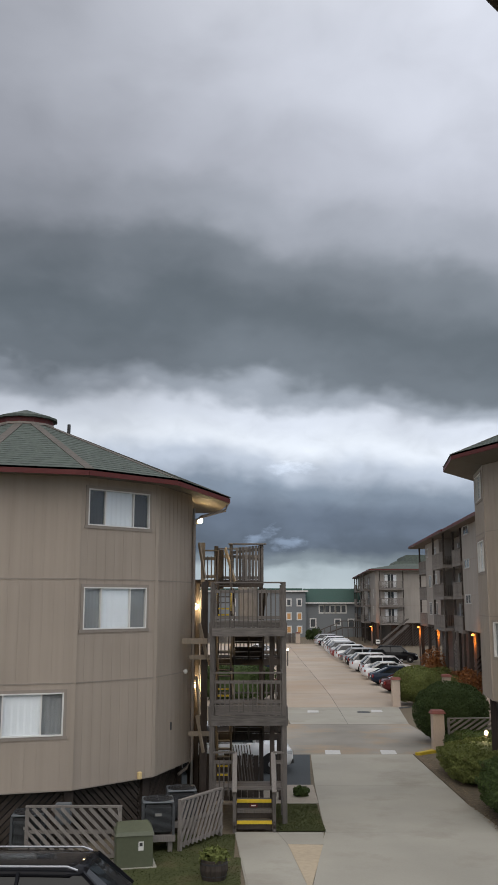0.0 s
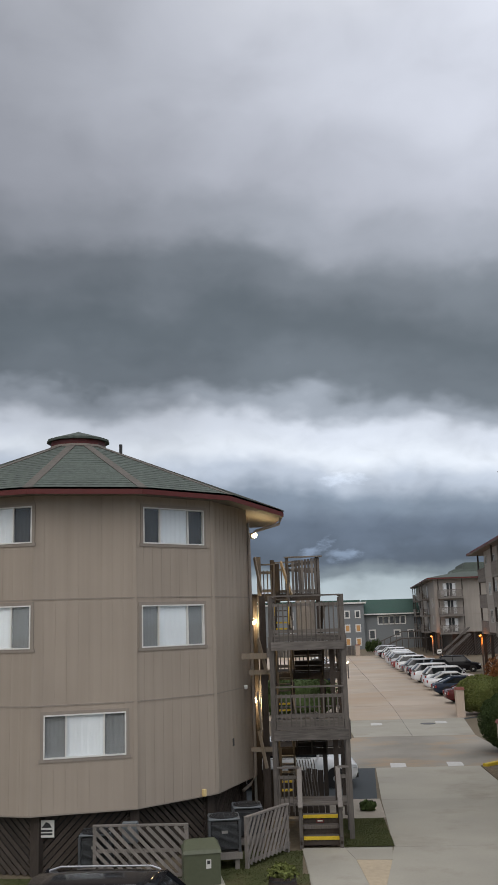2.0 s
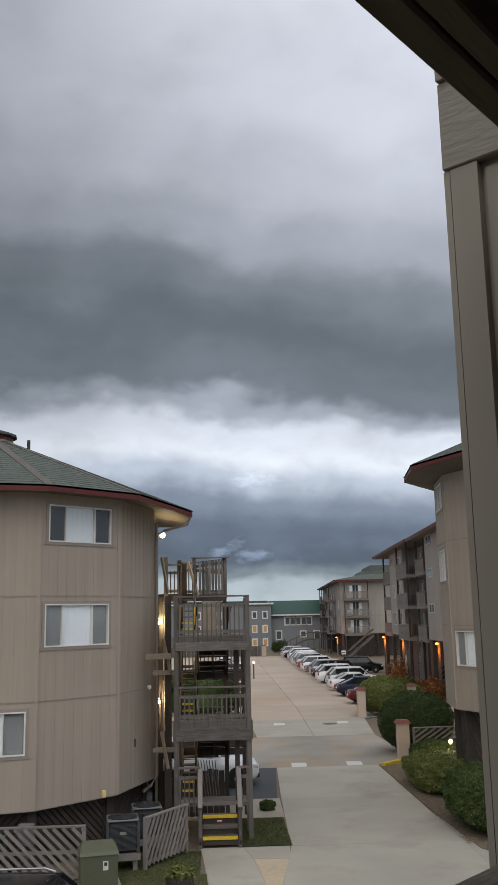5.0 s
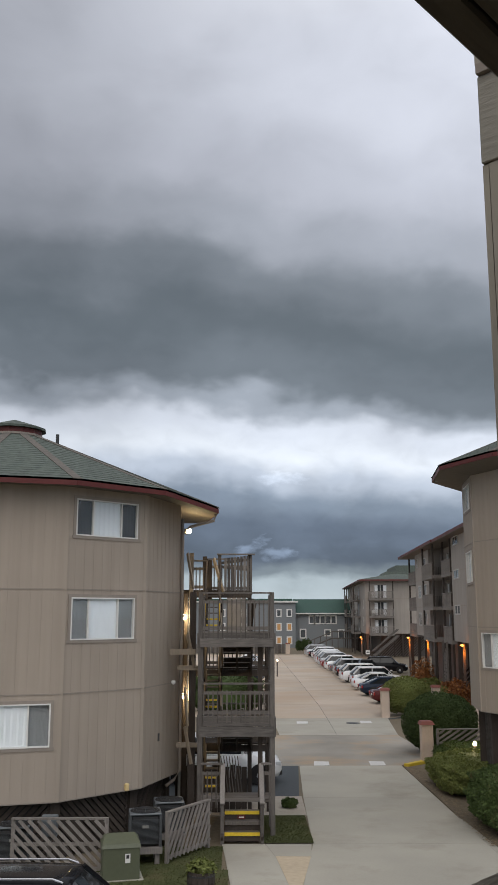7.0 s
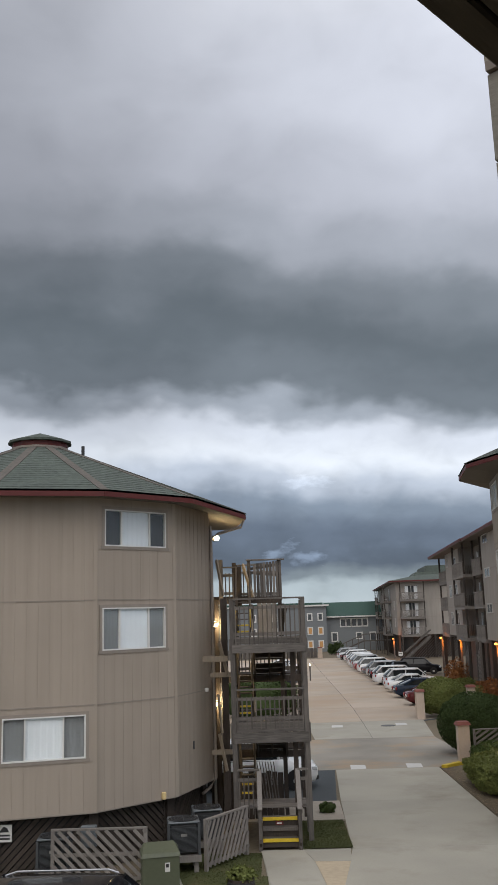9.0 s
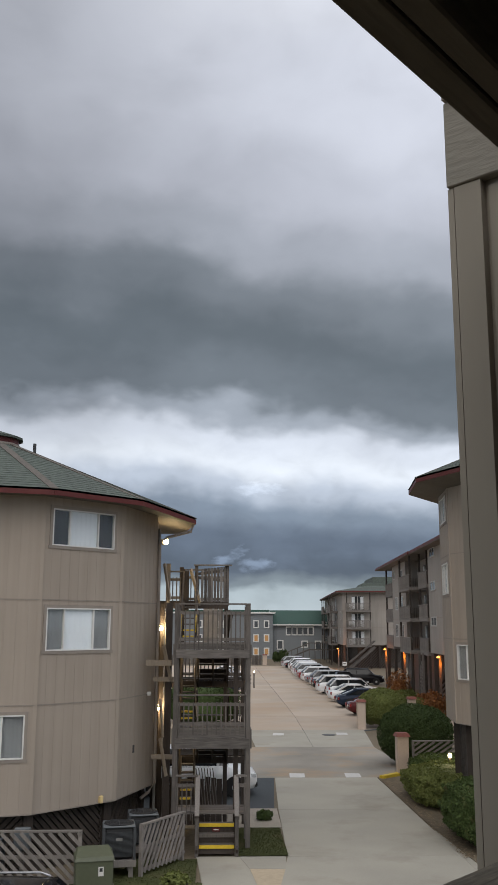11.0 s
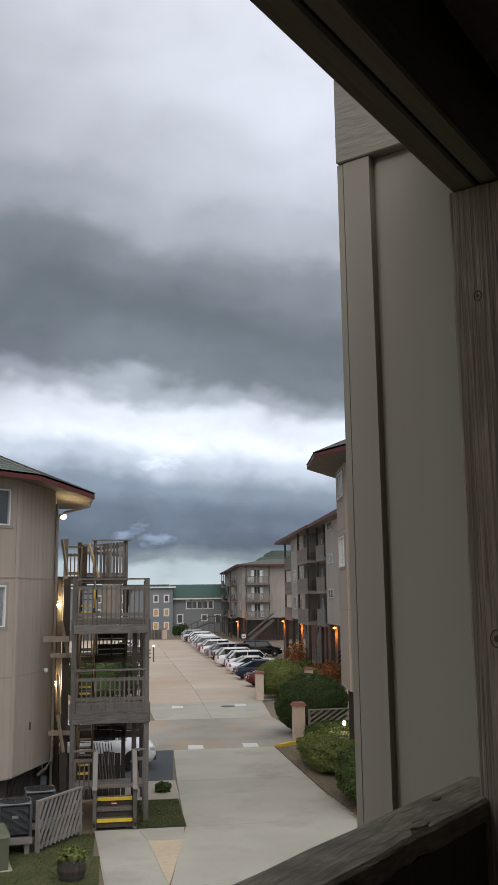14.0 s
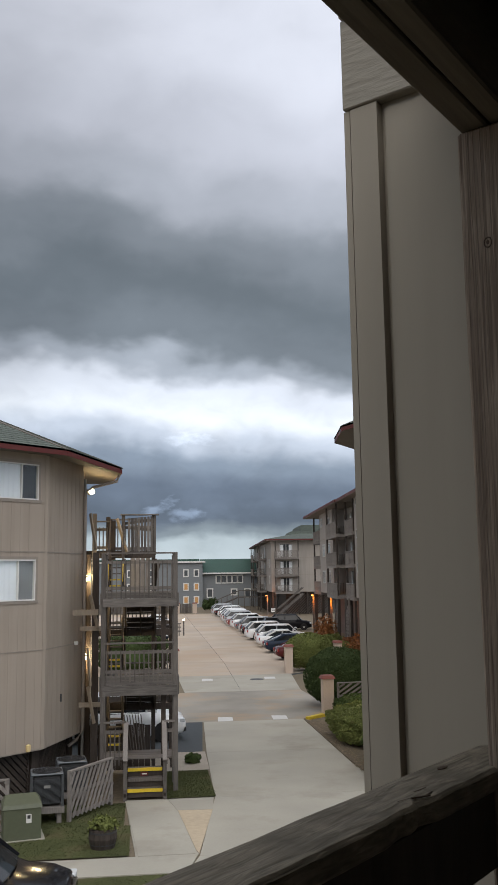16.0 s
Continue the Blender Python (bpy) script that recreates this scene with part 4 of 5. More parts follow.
    for i in range(nx + 1):
        for j in range(ny + 1):
            if i == 0 or j == 0:
                x, y = i * (w - 0.4) / nx + 0.2, j * (d - 0.4) / ny + 0.2
                part("post", box(new_bm(), x - 0.15, x + 0.15, y - 0.15, y + 0.15, -0.05, z0 - 0.03), WOOD_DARK, t)
    b = new_bm()
    x = 0.3
    while x < w - z0:
        stick(b, (x, 0.5, 0.1), (x + z0 - 0.3, 0.5, z0 - 0.2), 0.03, 0.14, up=(-0.7, 0, 0.7))
        x += 0.4
    part("lattice_screen", b, WOOD_DARK, t)
    part("parking_wall", box(new_bm(), 2.4, w - 0.3, 2.4, d - 0.3, -0.05, z0 - 0.04), WOOD, t)
    return t


PALE_FRAME = mat("pale_frame", (0.46, 0.45, 0.43), 0.6, 0.1)
BLOCK_PANE = mat("block_pane", (0.05, 0.056, 0.06), 0.12, 0.3, (1, 1, 1), 0.5, 0.0)
TURN = -3.7
mid_a = block("apartment_block", "tan apartment block on posts with wooden balconies", (17.16, 76.0), TURN, 12, 22, 4.3, 3, 2.62, 0.9, 1.1, PALE_SIDING,
              [(1, v, z, 1.5, 1.05) for z in (5.3, 7.9) for v in (9.2, 13.0)] + [(1, 9.2, 10.5, 1.3, 0.9), (1, 14.4, 10.9, 0.8, 0.7)],
              [(1, 3.4, 6.2, 1.3, 0.7), (1, 19.0, 5.6, 1.3, 0.0)], [(0.0, 6.8), (16.0, 22.0)], 5.2)
mid_b = block("apartment_block", "tan apartment block on posts with stacked wooden balconies", (15.73, 54.0), TURN, 12, 21, 4.3, 3, 2.62, 0.8, 1.1, PALE_SIDING,
              [(1, v, z, 2.0, 0.55) for z in (6.35, 9.0, 11.55) for v in (14.6, 6.0)], [(1, 18.8, 4.0, 1.3, 0.15)], [(16.7, 21.0)], 5.2)
far_c = block("apartment_block", "grey-tan four-level apartment block at the end of the lot", (19.7, 138.6), TURN, 11.0, 46, 3.4, 3, 2.6, 1.0, 1.3, PALE_SIDING,
              [(1, 4, 4.6, 1, 1.2), (1, 4, 7.2, 1, 1.2)], [(0, 2.3, 3.7, 0.0, 1.3), (1, 14.0, 7.0, 0.0, 1.2), (1, 34.0, 7.0, 0.0, 1.2)], (), 4.0)
for blk, v0 in ((mid_a, 1.2), (mid_b, 17.4)):      # a slatted panel beside the stairs under the balconies
    b = new_bm()
    for k in range(14):
        stick(b, (-0.5, v0, 0.5 + k * 0.26), (-0.5, v0 + 1.6, 0.5 + k * 0.26 - 0.9), 0.03, 0.1)
    part("lattice_panel", b, WOOD_LIGHT, blk)
    for q in (v0 - 0.1, v0 + 1.7):
        part("post", box(new_bm(), -0.58, -0.42, q - 0.08, q + 0.08, -0.05, 4.2), WOOD, blk)
for x0, y0, z0, w, d, h in ((3.0, 4.0, 11.9, 9.0, 9.0, 0.95), (5.2, 9.0, 12.0, 9.0, 14.0, 2.1)):
    b = new_bm()
    vs = [b.verts.new(v) for v in ((x0 - 0.4, y0, z0 - 0.3), (x0 + w, y0, z0 - 0.3), (x0 + w, y0 + d, z0 - 0.3), (x0 - 0.4, y0 + d, z0 - 0.3), (x0 + 0.6, y0 + 0.6, z0 + h), (x0 + w, y0 + 0.6, z0 + h), (x0 + w, y0 + d, z0 + h), (x0 + 0.6, y0 + d, z0 + h))]
    for f in FACES:
        b.faces.new([vs[i] for i in f])
    part("upper_roof", b, SHINGLE, far_c)

# far grey building across the street
grey = thing("grey_building", pose(0, 176, 0), "long grey clapboard building with white-framed windows and dark green roof", "building")
part("wall", box(new_bm(), -20, 40, 0, 14, -0.5, 6.5), GREY_SIDING, grey)
part("wall", box(new_bm(), -20, 11.4, -1.5, 13, -0.5, 8.6), GREY_SIDING, grey)
b = new_bm()
vs = [b.verts.new(v) for v in ((11.4, -0.6, 6.5), (41, -0.6, 6.5), (41, 6, 9.2), (11.4, 6, 9.2), (41, 14.6, 6.5), (11.4, 14.6, 6.5))]
b.faces.new((vs[0], vs[1], vs[2], vs[3]))
b.faces.new((vs[3], vs[2], vs[4], vs[5]))
part("roof", b, GREEN_ROOF, grey)
part("roof", box(new_bm(), -20.5, 11.0, 2, 13.5, 8.6, 9.2), GREEN_ROOF, grey)
part("cornice", box(new_bm(), -20.4, 11.9, -1.9, 13.4, 8.45, 8.75), WHITE, grey)
part("cornice", box(new_bm(), 11.5, 40.4, -0.7, -0.1, 6.25, 6.5), WHITE, grey)


def grey_window(x, y, z, w, h, lit=False):
    f = part("window", box(new_bm(), x - w / 2 - 0.22, x + w / 2 + 0.22, y - 0.08, y, z - 0.22, z + h + 0.22), WHITE, grey)
    part("pane", box(new_bm(), x - w / 2, x + w / 2, y - 0.1, y - 0.07, z, z + h), WIN_WARM if lit else FAR_PANE, f)


WIN_WARM = glow("lit_pane", (0.5, 0.27, 0.1), 0.12)
FAR_PANE = mat("far_pane", (0.09, 0.098, 0.105), 0.25, 0.3, (0.5, 0.5, 0.5), 0.3, 0.0)
for i, z in enumerate((0.75, 3.25, 5.85)):
    for x in (-2.5, 1.5, 8.2, 10.4 - 0.2):
        grey_window(x, -1.5, z + 0.1, 0.62, 1.05, x < 11 and i < 2 and x > 8)
for k in range(5):
    grey_window(14.6 + k * 1.05, 0, 4.6, 0.75, 1.25)
for x, z, h in ((12.9, 1.9, 1.4), (17.6, 2.3, 0.9), (20.2, 1.8, 1.4)):
    grey_window(x, 0, z, 0.85, h)
fence_far = thing("fence", pose(0, 150, 0), "grey wooden fence closing the end of the lot", "fence")
for k in range(40):
    part("board", box(new_bm(), -14 + k * 0.55, -14 + k * 0.55 + 0.5, 0, 0.05, 0, 1.5), WOOD, fence_far)
ramp = thing("walkway_ramp", pose(12.5, 158, 0), "grey wooden ramp with railings in front of the far building", "ramp")
part("deck", stick(new_bm(), (0, 0, 0.6), (4, 0, 2.2), 1.4, 0.2), WOOD, ramp)
part("deck", box(new_bm(), 4, 11, -0.7, 0.7, 2.1, 2.3), WOOD, ramp)
part("top_rail", stick(new_bm(), (0, -0.7, 1.7), (4, -0.7, 3.3), 0.1, 0.15), WOOD, ramp)
part("top_rail", box(new_bm(), 4, 11, -0.75, -0.65, 3.25, 3.4), WOOD, ramp)
for k in range(12):
    part("post", box(new_bm(), k - 0.06, k + 0.06, -0.76, -0.64, 0, min(1.7 + k * 0.4, 3.3)), WOOD, ramp)

# ---- own balcony ----
U, N = Vector((0.682, 0.731, 0)), Vector((-0.731, 0.682, 0))     # along the rail, outwards
BAL = Matrix(((U.x, N.x, 0, 0), (U.y, N.y, 0, 0), (0, 0, 1, 0), (0, 0, 0, 1)))
FLOOR_Z = 4.9
porch = thing("balcony", BAL, "dark weathered wooden balcony with a rail and corner post", "balcony", kind="structure")
# rail cap with a worn, slightly ragged edge
secs = []
for i in range(181):
    u = -2.2 + i * 4.3 / 180
    w1, w2 = 0.0018 * noise.noise((u * 6, 1, 0)) + 0.001 * noise.noise((u * 31, 4, 0)), 0.003 * noise.noise((u * 6, 7, 0)) + 0.001 * noise.noise((u * 29, 9, 0))
    notch = 0.016 * max(0.0, 1 - abs(u - 1.6) / 0.05) + 0.010 * max(0.0, 1 - abs(u - 1.52) / 0.06)
    dz = 0.0025 * noise.noise((u * 12, 0, 5)) - notch * 0.25
    a0, a1 = 0.756 + w1 + notch, 0.878 + w2
    secs.append([(u, a0 + 0.003, 5.882), (u, a0, 5.888), (u, a0 + 0.001, 5.917 + dz), (u, a0 + 0.007, 5.924 + dz), (u, 0.786, 5.9262), (u, 0.81, 5.9245 + 0.002 * noise.noise((u * 14, 3, 3))), (u, 0.85, 5.926), (u, a1 - 0.007, 5.924), (u, a1, 5.917), (u, a1, 5.888), (u, a1 - 0.003, 5.882)])
b = new_bm()
rings = [[b.verts.new(q) for q in sec] for sec in secs]
for r, q in zip(rings, rings[1:]):
    for k in range(len(r)):
        b.faces.new((r[k], r[(k + 1) % len(r)], q[(k + 1) % len(r)], q[k]))
b.faces.new(rings[0])
b.faces.new(rings[-1][::-1])
bmesh.ops.recalc_face_normals(b, faces=b.faces[:])
cap = part("rail_cap", b, NEAR_RAIL, porch, "cracked grey rail cap")
for u0, n0, u1, n1, w in ((1.565, 0.792, 1.605, 0.784, 0.0025), (1.60, 0.785, 1.635, 0.768, 0.004), (1.625, 0.772, 1.66, 0.776, 0.002), (1.64, 0.80, 1.68, 0.797, 0.0018)):
    part("crack", stick(new_bm(), (u0, n0, 5.9252), (u1, n1, 5.9252), w, 0.002), KNOT, cap)
part("knot_hole", lathe(new_bm(), [(0.0, 5.922), (0.010, 5.922), (0.010, 5.9275), (0.0, 5.9272)], 10, at=(0, 0, 0)), KNOT, cap).matrix_basis = Matrix.Translation((1.84, 0.838, 0)) @ Matrix.Diagonal((1.8, 0.7, 1, 1))
part("sub_rail", box(new_bm(), -2.2, 1.912, 0.766, 0.795, 5.74, 5.88), WOOD_DARK, porch)
part("bottom_rail", box(new_bm(), -2.2, 2.1, 0.755, 0.795, 5.0, 5.09), WOOD_DARK, porch)
for k in range(28):
    x = -2.1 + k * 0.145
    part("baluster", box(new_bm(), x, x + 0.038, 0.797, 0.835, 4.95, 5.87), WOOD_DARK, porch)
part("post", box(new_bm(), 1.915, 2.06, 0.625, 0.777, FLOOR_Z, 7.232, bevel=0.006), NEAR_POST, porch)
part("beam", box(new_bm(), -2.4, 2.1, 0.712, 0.772, 7.234, 7.5, bevel=0.005), BEAM, porch)
part("beam", box(new_bm(), -2.4, 2.1, 0.658, 0.7085, 7.239, 7.5, bevel=0.005), BEAM, porch)
part("ledger", box(new_bm(), -2.4, 2.1, 0.50, 0.59, 7.36, 7.5), WOOD_DARK, porch)
for n0, z, r in ((0.720, 6.974, 0.008), (0.642, 6.95, 0.011), (0.722, 6.238, 0.013), (0.672, 6.91, 0.004), (0.655, 5.6, 0.009)):
    kb = tube(new_bm(), [(r * math.cos(k * math.pi / 9), r * math.sin(k * math.pi / 9), 0.0) for k in range(19)], 0.0013, 5, False)
    lathe(kb, [(r * 0.42, -0.001), (r * 0.42, 0.0008), (r * 0.25, 0.0012)], 10)
    part("knot", kb, KNOT, porch).matrix_basis = pose(1.9148, n0, z, 0, -90, 0) @ Matrix.Diagonal((1.35, 1, 1, 1))
for k in range(12):
    part("deck_board", box(new_bm(), -2.4, 2.1, -0.9 + k * 0.145, -0.9 + k * 0.145 + 0.138, FLOOR_Z - 0.04, FLOOR_Z), WOOD, porch)
part("roof_deck", box(new_bm(), -2.4, 2.1, -1.0, 0.9, 7.5, 7.56), WOOD, porch)
for k in range(9):
    x = -2.2 + k * 0.5
    part("joist", box(new_bm(), x, x + 0.04, -1.0, 0.49, 7.3, 7.498), WOOD, porch)
home = thing("home_building", BAL, "tan plywood wall of the building the balcony hangs on", "building", kind="structure")
part("wall", box(new_bm(), -3.5, 4.5, -1.25, -1.0, -0.05, 9.8), SIDING, home)
part("wall", box(new_bm(), -2.75, -2.5, -1.0, 0.4, -0.05, 9.8), SIDING, home)
# wing wall at the end of the balcony
part("wing_wall", box(new_bm(), 2.15, 2.4, -1.0, 1.15, -0.05, 9.8), WING, home)
part("corner_board", box(new_bm(), 2.118, 2.148, 1.071, 1.148, -0.05, 7.497), WING, home)
part("corner_board", box(new_bm(), 2.12, 2.4, 1.151, 1.168, -0.05, 7.497), WING, home)
part("frieze_board", box(new_bm(), 2.112, 2.148, -1.0, 1.168, 7.5, 7.754, bevel=0.003), ROUGH_BOARD, home)
part("trim_strip", box(new_bm(), 2.10, 2.148, -1.0, 1.165, 7.757, 7.785), SIDING_TRIM, home)
part("upper_board", box(new_bm(), 2.112, 2.148, -1.0, 1.172, 7.79, 9.8), WING, home)
part("panel", box(new_bm(), 2.136, 2.148, -1.0, 1.057, -0.05, 7.48), WING, home)


# ---- fixtures on the round building and the stair tower ----
def local_left(p):
    return Vector((p[0] - LEFT_C[0], p[1] - LEFT_C[1], p[2]))


def facet(k):
    return facet_matrix(FIRST + (k + 0.5) * STEP, 5.69, SIDES)


corner = FIRST + 2 * STEP
cx, cy = 5.77 * math.cos(corner), 5.77 * math.sin(corner)
ex, ey = 6.85 * math.cos(corner), 6.85 * math.sin(corner)
b = tube(new_bm(), [(ex, ey, 9.5), (ex * 0.99, ey * 0.99, 9.3), (cx * 1.04, cy * 1.04, 9.1), (cx, cy, 8.95), (cx, cy, 1.55), (cx * 0.97, cy * 0.97 - 0.1, 1.3), (cx * 0.93, cy * 0.93 - 0.3, 1.15)], 0.05, 8)
part("downspout", b, SIDING_TRIM, left_house)
b = tube(new_bm(), [(cx - 0.03, cy + 0.28, 9.4), (cx - 0.03, cy + 0.28, 0.2)], 0.045, 8)
part("conduit", b, PALE_METAL, left_house)
part("corner_board", box(new_bm(), cx - 0.2, cx - 0.075, cy + 0.03, cy + 0.6, 1.5, 9.65), SIDING, left_house)
part("vent_pipe", tube(new_bm(), [(1.5, -0.2, 11.6), (1.5, -0.2, 12.22)], 0.055, 8), DARK_METAL, left_house)
m1 = facet(1)
part("number_plate", box(new_bm(), -0.19, -0.08, -0.012, 0.0, 2.62, 2.84, m1), DARK_METAL, left_house, "small dark bar on the wall")
b = lathe(new_bm(), [(0.0, 0.0), (0.05, 0.01), (0.07, 0.07), (0.06, 0.12), (0.0, 0.13)], 10)
bmesh.ops.transform(b, matrix=m1 @ Matrix.Translation((0.75, -0.09, 4.18)), verts=b.verts)
part("sensor", b, WHITE, left_house, "small white sensor")
m0 = facet(0)
b = box(new_bm(), 0.80, 0.92, -0.1, 0.0, 1.5, 1.7, m0, 0.02)
part("wall_box", b, CREAM, left_house, "small cream lamp box")
sgn = thing("warning_sign", pose(-6.98, 24.6, 0.92), "small white metal sign on a skirt post", "sign")
part("board", box(new_bm(), -0.2, 0.2, -0.01, 0.0, 0.0, 0.42), WHITE, sgn)
part("mark", prism(new_bm(), [(-0.13, 0.0), (0.13, 0.0), (0.08, 0.1), (-0.02, 0.14)], 0, 0.006), DARK_METAL, sgn).matrix_basis = pose(0, -0.012, 0.24, 90)
for z in (0.06, 0.14):
    part("bar", box(new_bm(), -0.15, 0.15, -0.014, -0.009, z, z + 0.045), DARK_METAL, sgn)

for p, pw in (((-1.83, 30.5, 9.12), 30), ((-1.72, 30.2, 6.28), 52), ((-1.76, 30.2, 3.76), 52)):
    wall_light(p, 110 if pw < 50 else 150, "lit warm flood lamp on the building corner" if pw < 50 else "lit warm lamp in the gap beside the stairs", 0.1, pw, heads=(-1, 1) if pw < 50 else (1,))
# props and braces between the tower and the house
brace = thing("timber_brace", pose(0, 0, 0), "timber props and boards between building and stair tower", "brace")
part("prop", box(new_bm(), -2.05, -1.28, 28.3, 28.36, 5.10, 5.27), WOOD_NEW, brace, "pale new board")
for z in (4.62, 2.35):
    part("prop", box(new_bm(), -1.85, -1.2, 28.6, 28.66, z, z + 0.14), WOOD_NEW, brace)
for a, c in (((-1.62, 29.4, 8.25), (-1.4, 29.0, 7.1)), ((-1.55, 28.7, 5.7), (-1.3, 28.4, 4.7)), ((-1.6, 28.7, 2.95), (-1.38, 28.4, 1.9)), ((-1.62, 28.7, 4.1), (-1.5, 28.4, 3.0))):
    part("prop", stick(new_bm(), a, c, 0.04, 0.13), WOOD_NEW, brace)
part("post", box(new_bm(), -1.62, -1.48, 30.7, 30.84, -0.05, 8.35), WOOD, brace)
part("post", box(new_bm(), -1.5, -1.3, 28.85, 29.05, -0.05, 7.0), WOOD_DARK, brace)
part("back_board", box(new_bm(), -2.02, -1.8, 31.0, 31.04, -0.05, 6.9), WOOD_DARK, brace)
part("post", box(new_bm(), -1.78, -1.64, 30.6, 30.74, -0.05, 7.0), WOOD_DARK, brace)
part("prop", stick(new_bm(), (-0.8, 30.9, 8.15), (-0.45, 29.9, 7.0), 0.05, 0.16), WOOD_NEW, brace)
part("cap_board", box(new_bm(), -0.70, 0.60, 30.88, 31.1, 8.30, 8.34), WOOD_LIGHT, brace)
stw = thing("stair_sign", pose(0.12, 27.4, 0.56), "small red notice on the step riser", "sign")
part("board", box(new_bm(), -0.11, 0.11, -0.008, 0.0, 0.0, 0.1), RED_TRIM, stw)
part("bar", box(new_bm(), -0.07, 0.07, -0.012, -0.007, 0.035, 0.065), WHITE, stw)


# ---- yard ----
def ac_unit(at, yaw, size, stand, label):
    t = thing("air_conditioner", pose(*at, 0, 0, yaw), label, "air conditioner", "outdoor units")
    s, h = size / 2, size * 0.98
    z = stand
    part("cabinet", box(new_bm(), -s + 0.03, s - 0.03, -s + 0.03, s - 0.03, z + 0.03, z + h, bevel=0.04), DARK_METAL, t)
    me = bpy.data.meshes.new("louver")
    bb = box(new_bm(), -s, s, -s, -s + 0.02, 0, 0.012)
    bb.to_mesh(me)
    bb.free()
    me.materials.append(AC_METAL)
    for i in range(22):
        for r in range(4):
            piece("louver", me, t, pose(0, 0, z + 0.08 + i * (h - 0.16) / 22, 0, 0, 90 * r))
    for sx in (-1, 1):
        for sy in (-1, 1):
            part("corner_post", box(new_bm(), sx * s - 0.03, sx * s + 0.03, sy * s - 0.03, sy * s + 0.03, z, z + h), AC_METAL, t)
    part("top_panel", box(new_bm(), -s - 0.02, s + 0.02, -s - 0.02, s + 0.02, z + h, z + h + 0.05, bevel=0.02), COOL_METAL, t)
    for r in (0.08, 0.16, 0.24, 0.32, 0.38):
        part("guard_ring", tube(new_bm(), [(r * math.cos(a * math.pi / 10), r * math.sin(a * math.pi / 10), z + h + 0.07) for a in range(21)], 0.006, 4, False), DARK_METAL, t)
    for a in range(8):
        part("guard_spoke", tube(new_bm(), [(0, 0, z + h + 0.09), (0.39 * math.cos(a * math.pi / 4), 0.39 * math.sin(a * math.pi / 4), z + h + 0.055)], 0.007, 4), DARK_METAL, t)
    part("fan_well", lathe(new_bm(), [(0.0, z + h + 0.052), (0.39, z + h + 0.052), (0.39, z + h + 0.056), (0.0, z + h + 0.056)], 20), RUBBER, t)
    part("badge", box(new_bm(), -0.08, 0.08, -s - 0.012, -s - 0.004, z + h * 0.6, z + h * 0.6 + 0.07), PALE_METAL, t)
    if stand > 0.1:
        part("stand_top", box(new_bm(), -s - 0.05, s + 0.05, -s - 0.05, s + 0.05, z - 0.16, z - 0.005), WOOD_LIGHT, t)
        for sx in (-1, 1):
            for sy in (-1, 1):
                part("stand_leg", box(new_bm(), sx * s * 0.8 - 0.06, sx * s * 0.8 + 0.06, sy * s * 0.8 - 0.06, sy * s * 0.8 + 0.06, -0.03, z - 0.16), WOOD_LIGHT, t)
    return t


ac_unit((-2.42, 25.15, 0), 8, 0.78, 0.44, "dark grey outdoor air conditioner on a wooden stand")
ac_unit((-1.93, 27.0, 0), 8, 0.78, 0.36, "dark grey outdoor air conditioner beside the stairs")
ac_unit((-5.62, 24.35, 0), 5, 0.75, 0.32, "dark ribbed outdoor unit behind a slatted screen")


def slat_screen(p, q, h, lean, label, n_gap=0.165):
    """A fence panel of diagonal slats between two posts, on the ground line from p to q."""
    t = thing("slat_fence", pose(p[0], p[1], 0, 0, 0, math.degrees(math.atan2(q[1] - p[1], q[0] - p[0]))), label, "fence", "slatted screens")
    L = math.dist(p, q)
    for x in (0.045, L - 0.045):
        part("post", box(new_bm(), x - 0.045, x + 0.045, 0.0, 0.09, -0.05, h - 0.01), WOOD_LIGHT, t)
    part("top_rail", box(new_bm(), 0, L, -0.03, 0.09, h - 0.012, h + 0.03), WOOD_LIGHT, t)
    part("bottom_rail", box(new_bm(), 0.09, L - 0.09, 0.01, 0.06, 0.12, 0.2), WOOD_LIGHT, t)
    part("back_rail", box(new_bm(), 0.09, L - 0.09, 0.02, 0.06, h * 0.52, h * 0.52 + 0.09), WOOD_LIGHT, t)
    run = (h - 0.1) * lean
    x = -abs(run)
    while x < L:
        a, c = (x, x + abs(run))
        z0, z1 = (0.1, h - 0.02) if lean > 0 else (h - 0.02, 0.1)
        u0, u1 = max(0.0, (0.02 - a) / (c - a)), min(1.0, (L - 0.02 - a) / (c - a))
        if u1 - u0 > 0.04:
            part("slat", stick(new_bm(), (a + (c - a) * u0, -0.012, z0 + (z1 - z0) * u0), (a + (c - a) * u1, -0.012, z0 + (z1 - z0) * u1), 0.02, 0.085, up=(-(z1 - z0), 0, (c - a))), WOOD_LIGHT, t)
        x += n_gap
    return t


slat_screen((-5.6, 23.85), (-3.2, 23.85), 1.32, -1.0, "weathered grey screen of diagonal slats hiding outdoor units", 0.235)
slat_screen((-1.8, 24.85), (-0.75, 26.5), 1.25, 0.55, "weathered grey leaning slat screen beside the stairs", 0.19)
meter = thing("meter_box", pose(-4.75, 24.35, 0.6), "grey electric meter box on a post", "meter")
part("box", box(new_bm(), -0.2, 0.2, -0.1, 0.1, 0.2, 0.72, bevel=0.02), COOL_METAL, meter)
part("post", box(new_bm(), -0.05, 0.05, 0.0, 0.1, -0.62, 0.2), WOOD, meter)
part("tag", box(new_bm(), -0.04, 0.04, -0.106, -0.1, 0.55, 0.68), WHITE, meter)

